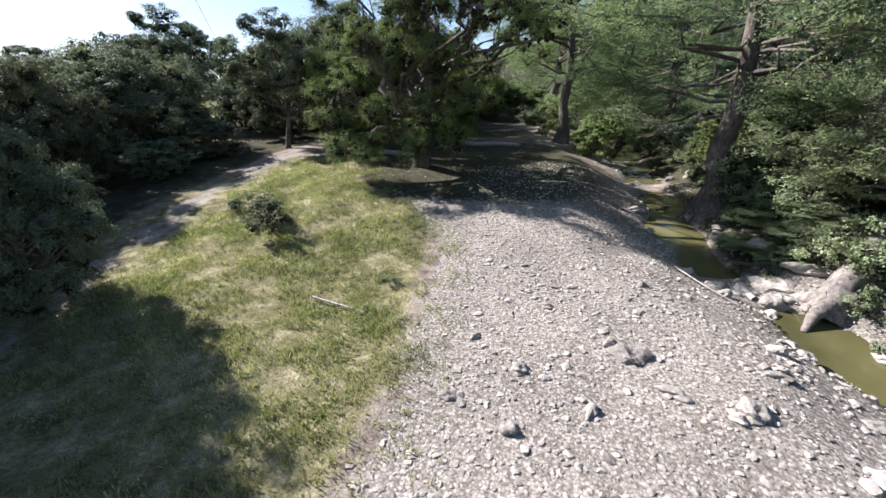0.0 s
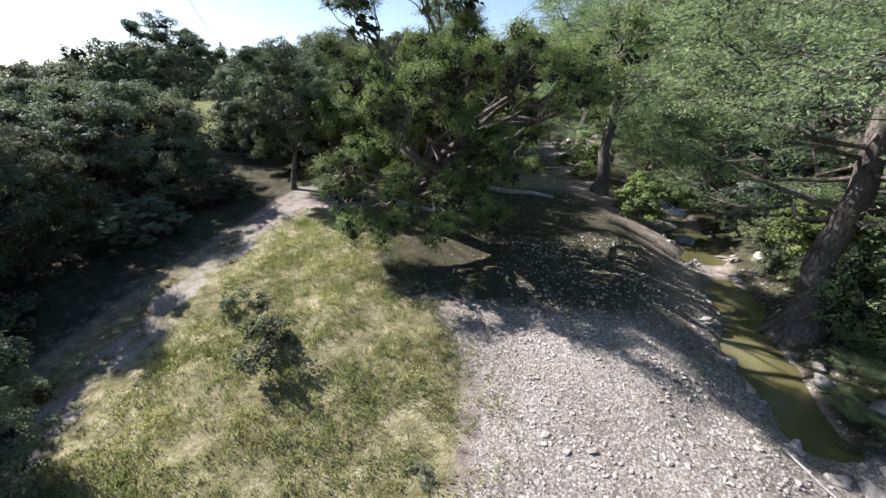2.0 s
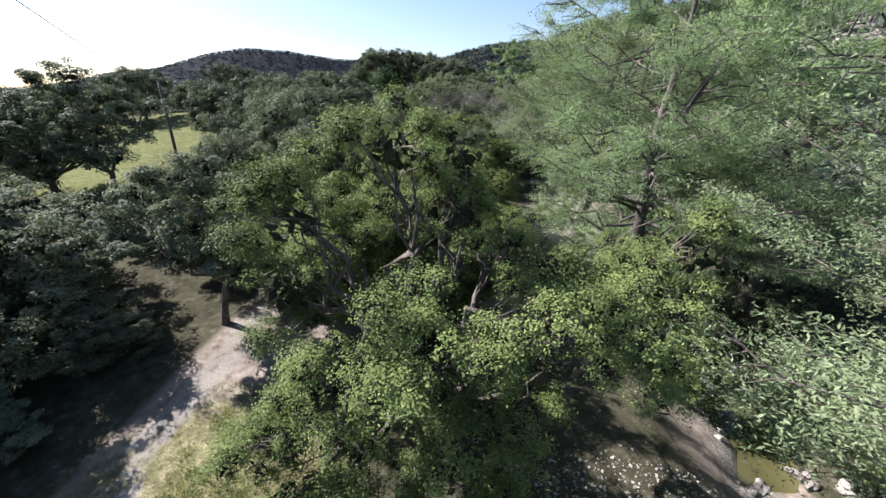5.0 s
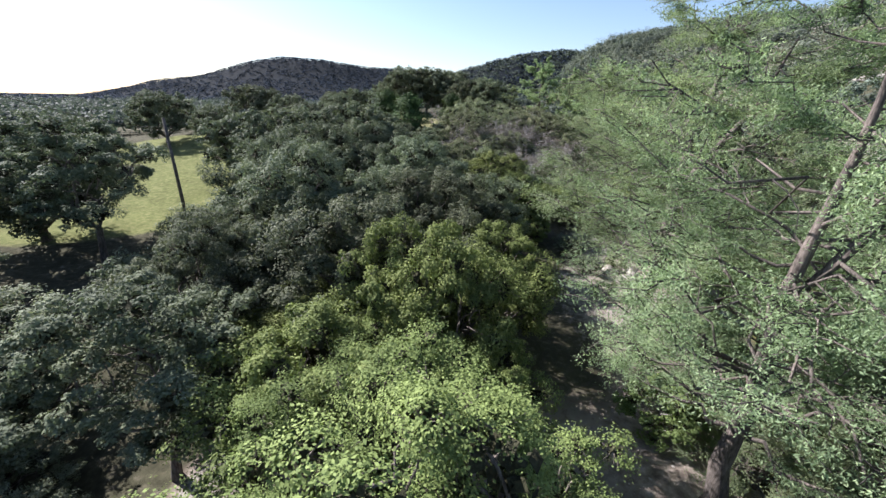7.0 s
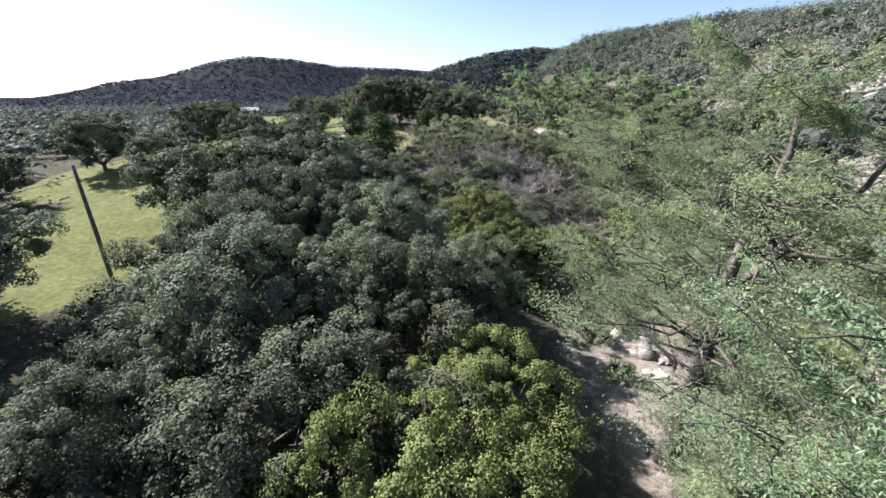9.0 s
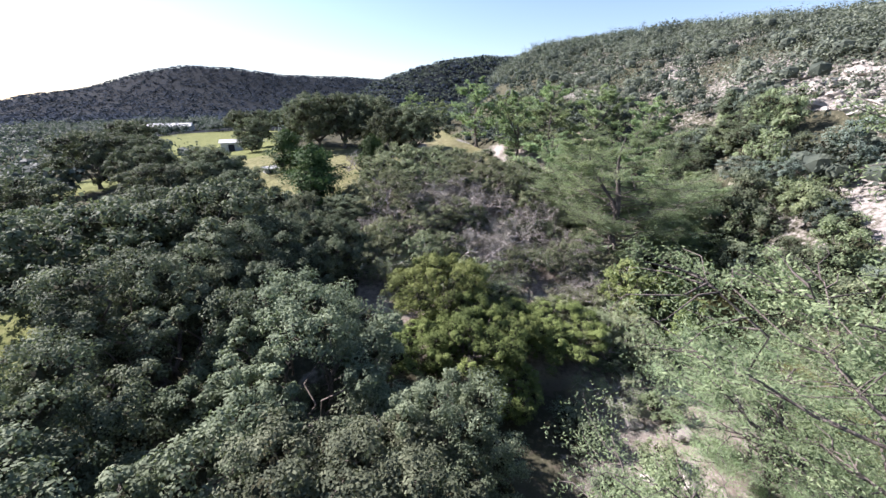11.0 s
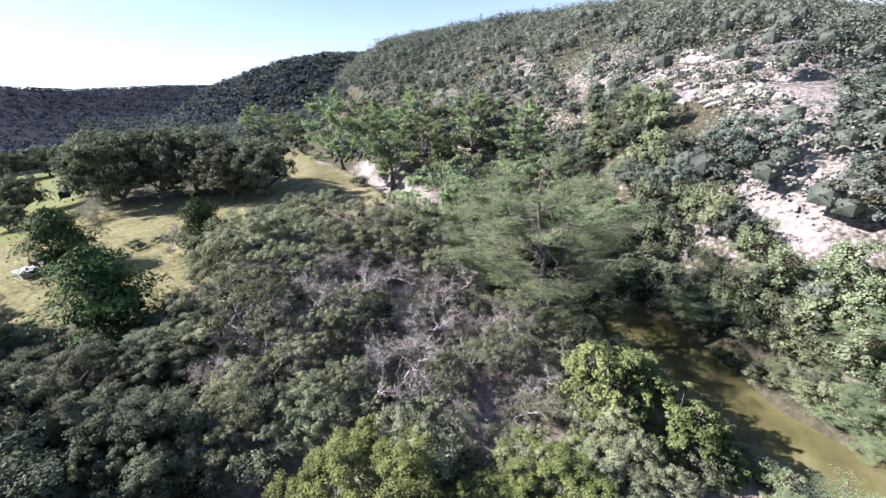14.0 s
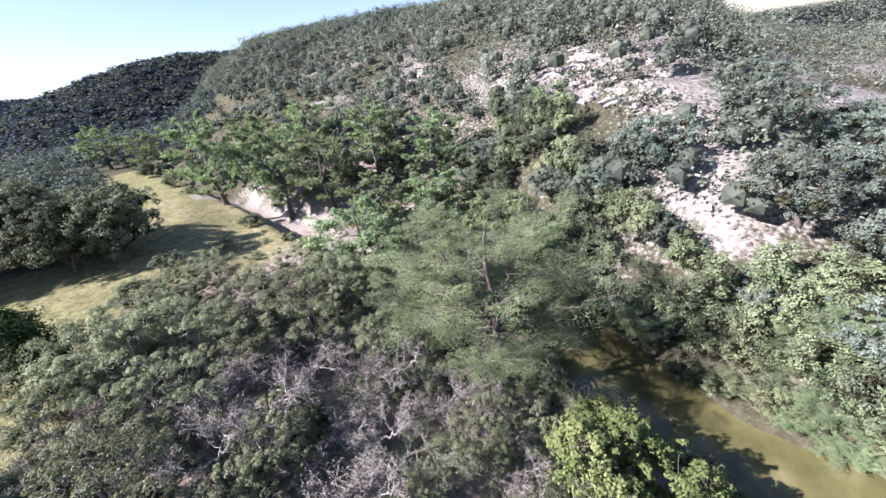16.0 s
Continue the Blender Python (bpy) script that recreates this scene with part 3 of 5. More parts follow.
def massed(seed, masses, subs, per, leaf_l, leaf_w, trunk_r, fork):
    """Large oak: limbs run to the given masses of the crown, each a cluster of small leafy domes."""
    rng = np.random.default_rng(seed)
    fork = np.array(fork, float)
    paths = [np.array([[0, 0, -0.5, trunk_r * 1.7], [0, 0, 0.1, trunk_r * 1.3], [*(fork * 0.5), trunk_r], [*fork, trunk_r * 0.85]])]
    LC, LN, CO, CR = [], [], [], []
    for x, y, z, r in masses:
        c = np.array([x, y, z])
        limb = bent(rng, fork, c, trunk_r * 0.5, trunk_r * 0.12, 9, 0.06, 0.05)
        paths.append(limb)
        n = max(8, int(subs * r * r / 4))
        CO.append(c)
        CR.append(r * 0.4)
        dirs = sphere_dirs(rng, n, 0.8)
        for d in dirs:
            q = c + d * r * rng.uniform(0.5, 1.05) * np.array([1, 1, 0.85])
            k = rng.uniform(0.3, 0.72)
            paths.append(bent(rng, limb[rng.integers(5, 9), :3], q, trunk_r * 0.1, 0.012, 5, 0.05, 0.07))
            for e in sphere_dirs(rng, 4, 0.3):
                paths.append(bent(rng, q, q + e * k * 0.8, 0.014, 0.004, 3, 0.0, 0.06))
            m = int(per * k * k / 0.36)
            e = sphere_dirs(rng, m, 0.35)
            tuft = sphere_dirs(rng, 26, 0.6)
            e = tuft[rng.integers(26, size=m)] + rng.normal(0, 0.17, (m, 3))
            pts = q + e * k * rng.uniform(0.6, 1.05, (m, 1)) * np.array([1, 1, 0.78])
            LC.append(pts)
            LN.append(e * 0.6 + np.array([-0.15, 0, 0.6]))
            CO.append(q)
            CR.append(k * 0.5)
    LC, LN = np.concatenate(LC), np.concatenate(LN)
    lv, lf = leaves(rng, LC, LN, leaf_l, leaf_w, 0.2, 0.4)
    for _ in range(150):
        q = LC[rng.integers(len(LC))]
        if -3.5 < q[0] < 4 and q[1] < 0.5 and 1.5 < q[2] < 5.5:
            paths.append(bent(rng, q, q + np.array([rng.normal(0, 0.25), rng.normal(0, 0.25), -rng.uniform(0.8, 2.2)]), 0.012, 0.004, 5, 0.0, 0.05))
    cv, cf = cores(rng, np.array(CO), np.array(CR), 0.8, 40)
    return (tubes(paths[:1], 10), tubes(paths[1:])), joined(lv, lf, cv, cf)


def cypress(seed, h, R, base, boughs, sprays, per, trunk_r, leaf_l=0.26, leaf_w=0.06, lean=0.0, fork=0.5):
    """Bald cypress: buttressed trunk that forks, long crooked rising boughs, feathery sprays."""
    rng = np.random.default_rng(seed)
    paths, LC, LN = [], [], []
    n = 14
    t = np.linspace(0, 1, n)
    tx = np.cumsum(rng.normal(0, 0.13, n)) + lean * t * h
    ty = np.cumsum(rng.normal(0, 0.13, n))
    rad = trunk_r * (1 - 0.9 * t) + trunk_r * 0.9 * np.exp(-t * h / 0.55)
    stem = np.stack([tx - tx[0], ty - ty[0], t * h - 0.4 * (t == 0), rad], 1)
    side = stem.copy()
    off = np.clip(t - fork, 0, 1)
    side[:, 0] += off * h * 0.34
    side[:, 1] -= off * h * 0.22 + 0.1 * np.sin(off * 9)
    side[:, 2] -= off * h * 0.14
    side[:, 3] *= 0.85
    paths += [stem, side[t > fork - 0.08]]
    for i in range(7):
        a = i * 0.9 + rng.uniform(0, 0.4)
        k = trunk_r * rng.uniform(1.9, 2.8)
        paths.append(np.array([[0, 0, 1.1, trunk_r * 0.5], [math.cos(a) * k * 0.5, math.sin(a) * k * 0.5, 0.35, trunk_r * 0.32], [math.cos(a) * k, math.sin(a) * k, -0.3, trunk_r * 0.12]]))
    for i in range(boughs):
        g = ((i + rng.random()) / boughs) ** 1.05
        f = base / h + (1 - base / h) * g
        p0 = np.array([np.interp(f, t, (side if i % 2 and f > fork else stem)[:, k]) for k in range(3)])
        a = i * 2.4 + rng.normal(0, 0.5)
        L = R * (0.5 + 0.55 * math.sin(math.pi * (0.14 + 0.8 * g))) * (1 - 0.3 * g) * rng.uniform(0.6, 1.12)
        end = p0 + np.array([math.cos(a) * L, math.sin(a) * L, L * rng.uniform(0.02, 0.6)])
        br = bent(rng, p0, end, trunk_r * 0.24 * (1.15 - f), 0.014, 8, -0.05, 0.06)
        paths.append(br)
        for j in range(sprays):
            u = rng.uniform(0.22, 1.0) ** 0.75
            q = np.array([np.interp(u, np.linspace(0, 1, 8), br[:, k]) for k in range(3)])
            b = a + rng.choice([-1, 1]) * rng.uniform(0.3, 1.3)
            S = L * rng.uniform(0.17, 0.38) * (1.25 - 0.5 * u)
            tip = q + np.array([math.cos(b) * S, math.sin(b) * S, rng.uniform(-0.35, 0.5) * S])
            if j % 2 == 0:
                paths.append(bent(rng, q, tip, 0.026, 0.005, 4, 0.0, 0.08))
            m = rng.uniform(0.1, 1.08, (per, 1))
            across = np.array([-math.sin(b), math.cos(b), 0])
            LC.append(q + (tip - q) * m + across * rng.normal(0, S * 0.17, (per, 1)) + np.array([0, 0, 1]) * rng.normal(-0.05, 0.09, (per, 1)))
            LN.append(np.tile([0, 0, 1.0], (per, 1)))
    return (tubes(paths[:1], 12), tubes(paths[1:])), leaves(rng, np.concatenate(LC), np.concatenate(LN), leaf_l, leaf_w, 0.3, 0.55)


def cedar(seed, h, R, n, leaf_l, leaf_w, trunk_r=0.16):
    rng = np.random.default_rng(seed)
    paths = [np.array([[0, 0, -0.4, trunk_r * 1.3], [0.05, 0, h * 0.4, trunk_r * 0.8], [0, 0.05, h * 0.93, 0.03]])]
    t = rng.random(n) ** 0.8
    lob = 0.8 + 0.3 * np.sin(t * 17 + rng.uniform(0, 6))
    a = rng.uniform(0, 2 * math.pi, n)
    lump = 0.82 + 0.25 * np.sin(a * 5 + t * 11)
    prof = np.sqrt(np.clip(1 - (t * 1.02) ** 1.7, 0, 1)) * np.clip(0.55 + t * 2, 0, 1)
    r = R * prof * lob * lump * rng.uniform(0.62, 1.05, n)
    C = np.stack([np.cos(a) * r, np.sin(a) * r, 0.2 + t * (h - 0.2)], 1) + rng.normal(0, R * 0.06, (n, 3))
    N = np.stack([np.cos(a), np.sin(a), np.full(n, 0.6)], 1)
    for i in range(16):
        q = C[rng.integers(n)]
        paths.append(bent(rng, (0, 0, max(0.2, q[2] - 0.5)), q, trunk_r * 0.25, 0.01, 4))
    cv, cf = cores(rng, np.array([[0, 0, h * 0.36], [0, 0, h * 0.62]]), np.array([R * 0.6, R * 0.42]), h * 0.28 / R)
    return (tubes(paths[:1], 8), tubes(paths[1:])), joined(*leaves(rng, C, N, leaf_l, leaf_w, -0.3, 0.5), cv, cf)


def bare(seed, h, R, levels=4, trunk_r=0.2, leaf_n=0, leaf_l=0.12):
    """Nearly leafless crooked tree: forking limbs down to fine twigs, a few dry leaves."""
    rng = np.random.default_rng(seed)
    paths, tips = [], []

    def fork(p, d, L, r, lv):
        q = p + d * L
        paths.append(bent(rng, p, q, r, r * 0.6, 5 if lv > 1 else 3, 0.0, 0.1))
        if lv == 0:
            tips.append(q)
            return
        for _ in range(3 if lv > 1 else 4):
            nd = d * 0.7 + rng.normal(0, 0.6, 3)
            nd[2] = nd[2] * 0.8 + 0.06
            nd /= np.linalg.norm(nd)
            fork(q, nd, L * rng.uniform(0.6, 0.85), r * 0.6, lv - 1)
            if lv <= 2:
                tips.append(p + d * L * rng.uniform(0.3, 1))

    base = np.array([0, 0, h * 0.18])
    paths.append(np.array([[0, 0, -0.5, trunk_r * 1.5], [0, 0, 0.1, trunk_r * 1.2], [*base, trunk_r]]))
    for i in range(5):
        a = i * 1.3 + rng.uniform(-0.3, 0.3)
        d = np.array([math.cos(a), math.sin(a), rng.uniform(0.5, 1.0)])
        fork(base, d / np.linalg.norm(d), R * 0.42, trunk_r * 0.6, levels - 1)
    crown = None
    if leaf_n:
        tp = np.array(tips)
        C = tp[rng.integers(len(tp), size=leaf_n)] + rng.normal(0, 0.18, (leaf_n, 3))
        crown = leaves(rng, C, np.tile([0, 0, 1.0], (leaf_n, 1)), leaf_l, leaf_l * 0.5, 0.2, 0.8)
    return (tubes(paths[:1], 8), tubes(paths[1:], 4)), crown


PROTO = {}


def proto(key, name, label, category, build, bark, leaf, group):
    trunk, crown = build
    e = tree_of(name, trunk, crown, bark, leaf)
    tagged(e, label, category, group)
    PROTO[key] = [e, False]


def plant(key, x, y, scale=1.0, turn=0.0, tall=1.0, sink=0.15):
    """Sets a plant of that kind on the ground."""
    e, used = PROTO[key]
    m = pose(x, y, H(x, y) - sink, 0, 0, turn)
    if used:
        e = copy_thing(e, m)
    else:
        e.matrix_basis = m
        PROTO[key][1] = True
    e.scale = (scale, scale, scale * tall)
    return e


proto("oak_big", "live_oak", "large live oak with a dense bright green crown beside the track", "tree",
      massed(11, [(-0.4, -1.0, 10.2, 1.6), (1.0, 0.4, 9.8, 1.5), (-2.6, -1.9, 8.7, 1.7), (-3.3, -1.3, 6.6, 2.0), (-3.0, -3.6, 3.6, 1.4), (-2.9, -3.7, 1.6, 1.1), (0.8, -3.6, 7.0, 1.6),
                  (1.8, -3.4, 5.0, 1.6), (-1.2, -3.8, 5.6, 1.4), (3.7, -1.0, 7.0, 2.0), (6.1, -0.4, 6.3, 1.9), (-0.5, 2.6, 8.0, 2.3), (2.4, 2.8, 6.2, 2.0), (-3.8, 2.4, 6.0, 2.2), (1.0, 0.8, 8.2, 1.9),
                  (-3.6, 6.0, 6.0, 1.9), (-0.9, -3.2, 3.0, 1.3), (1.2, -3.0, 2.6, 1.5), (3.0, -1.6, 3.6, 1.6), (0.2, -2.2, 5.2, 1.5), (-1.6, -3.5, 1.3, 1.0), (0.5, -3.3, 1.3, 1.1), (2.3, -2.5, 1.5, 1.2), (-3.6, -3.2, 2.6, 1.1), (3.2, -3.8, 6.9, 1.5), (5.2, -2.4, 6.6, 1.5), (7.2, 0.2, 7.6, 1.6), (1.2, -4.2, 6.8, 1.3)],
             16, 1250, 0.054, 0.031, 0.4, (-0.2, -0.4, 2.4)), BARK_DARK, BRIGHT, "oaks")
proto("oak_a", "live_oak", "live oak with a dense rounded dark green crown", "tree",
      broadleaf(12, 10, 5.6, 0.6, 48, 14, 125, 0.14, 0.085, 0.32, sparse=0.08, low=0.7, spread_=0.215), BARK_DARK, OAK, "oaks")
proto("oak_b", "live_oak", "spreading live oak with yellow-green sunlit foliage", "tree",
      broadleaf(13, 9, 5.0, 0.8, 48, 14, 135, 0.12, 0.074, 0.28, sparse=0.12, low=0.6, spread_=0.215), BARK_DARK, BRIGHT, "oaks")
proto("oak_grey", "live_oak", "dusty grey-green live oak in close woodland", "tree",
      broadleaf(14, 9.5, 5.4, 0.5, 46, 13, 100, 0.15, 0.094, 0.3, sparse=0.08, low=0.75, spread_=0.215), BARK_DARK, OAK_GREY, "oaks")
proto("oak_mid", "live_oak", "dark rounded live oak in the valley woodland", "tree",
      broadleaf(15, 9, 5.4, 0.8, 40, 10, 56, 0.24, 0.15, 0.3, sparse=0.05, low=0.6, twigs=1, spread_=0.24), BARK_DARK, OAK, "valley oaks")
proto("oak_blue", "live_oak", "blue-green layered oak on the rocky slope", "tree",
      broadleaf(18, 6.5, 4.4, 0.8, 30, 10, 52, 0.19, 0.115, 0.22, sparse=0.08, low=0.5, twigs=1, spread_=0.25, flat=0.6), BARK_DARK, OAK_BLUE, "slope oaks")
proto("oak_olive", "live_oak", "olive-grey live oak with a thin twiggy crown", "tree",
      broadleaf(24, 7.5, 4.6, 1.0, 36, 12, 84, 0.14, 0.08, 0.24, sparse=0.28, low=0.5, twigs=2, spread_=0.22, core=0.35), BARK_GREY, OLIVE, "oaks")
proto("oak_pole", "live_oak", "slender live oak with a bare straight trunk beside the track", "tree",
      broadleaf(25, 10.2, 3.5, 3.4, 34, 13, 110, 0.12, 0.072, 0.17, sparse=0.1, low=0.6, spread_=0.27), BARK_DARK, OAK, "oaks")
proto("shrub", "shrub", "low rounded green shrub on the slope", "shrub",
      broadleaf(16, 3.6, 2.3, 0.4, 14, 9, 38, 0.17, 0.1, 0.1, spread_=0.42, low=0.6, twigs=1), BARK_DARK, OAK, "slope shrubs")
proto("shrub_light", "shrub", "light green leafy shrub on the bank", "shrub",
      broadleaf(17, 4.2, 2.4, 0.4, 15, 9, 38, 0.17, 0.11, 0.1, spread_=0.4, low=0.6, twigs=1, sparse=0.1), BARK_DARK, SYCAMORE, "bank shrubs")
proto("bush", "bush", "low dark green bush in the grass", "bush",
      broadleaf(19, 1.0, 0.9, 0.1, 9, 8, 28, 0.08, 0.045, 0.04, spread_=0.4, low=0.6, twigs=1), BARK_DARK, OAK, "bushes")
proto("cypress", "cypress", "tall bald cypress with feathery level boughs by the creek", "tree",
      cypress(21, 15.5, 7.8, 3.6, 64, 22, 118, 0.46, 0.11, 0.034, 0.09), BARK_CYP, CYPRESS, "creek cypresses")
proto("cypress_b", "cypress", "bald cypress with grey trunk and open feathery crown by the creek", "tree",
      cypress(22, 13.0, 6.8, 2.2, 58, 22, 56, 0.36, 0.19, 0.06, 0.03, 0.35), BARK_CYP, CYPRESS, "creek cypresses")
proto("cypress_far", "cypress", "green bald cypress lining the valley creek", "tree",
      cypress(23, 12, 5.6, 2.0, 36, 22, 16, 0.34, 0.42, 0.15, 0.02, 0.4), BARK_CYP, CYPRESS, "distant cypresses")
proto("cedar", "cedar", "dense dark cedar standing at the meadow edge", "tree",
      cedar(31, 6.5, 3.6, 9000, 0.28, 0.11), BARK_DARK, CEDAR, "cedars")
proto("bare", "bare_tree", "grey nearly leafless tree with crooked limbs", "tree",
      bare(41, 8, 5.2, 5, 0.24, 6000, 0.15), BARK_GREY, GREYLEAF, "bare trees")
proto("bare_b", "bare_tree", "grey half-bare tree with silvery twigs and dull leaves", "tree",
      bare(42, 7, 4.8, 5, 0.2, 11000, 0.15), BARK_GREY, OLIVE, "bare trees")
proto("sycamore", "sycamore", "young sycamore with large yellow-green leaves by the pool", "tree",
      broadleaf(51, 6.5, 3.0, 0.6, 26, 9, 46, 0.21, 0.165, 0.12, low=0.6, sparse=0.1, spread_=0.3), BARK_GREY, LIME, "sycamores")

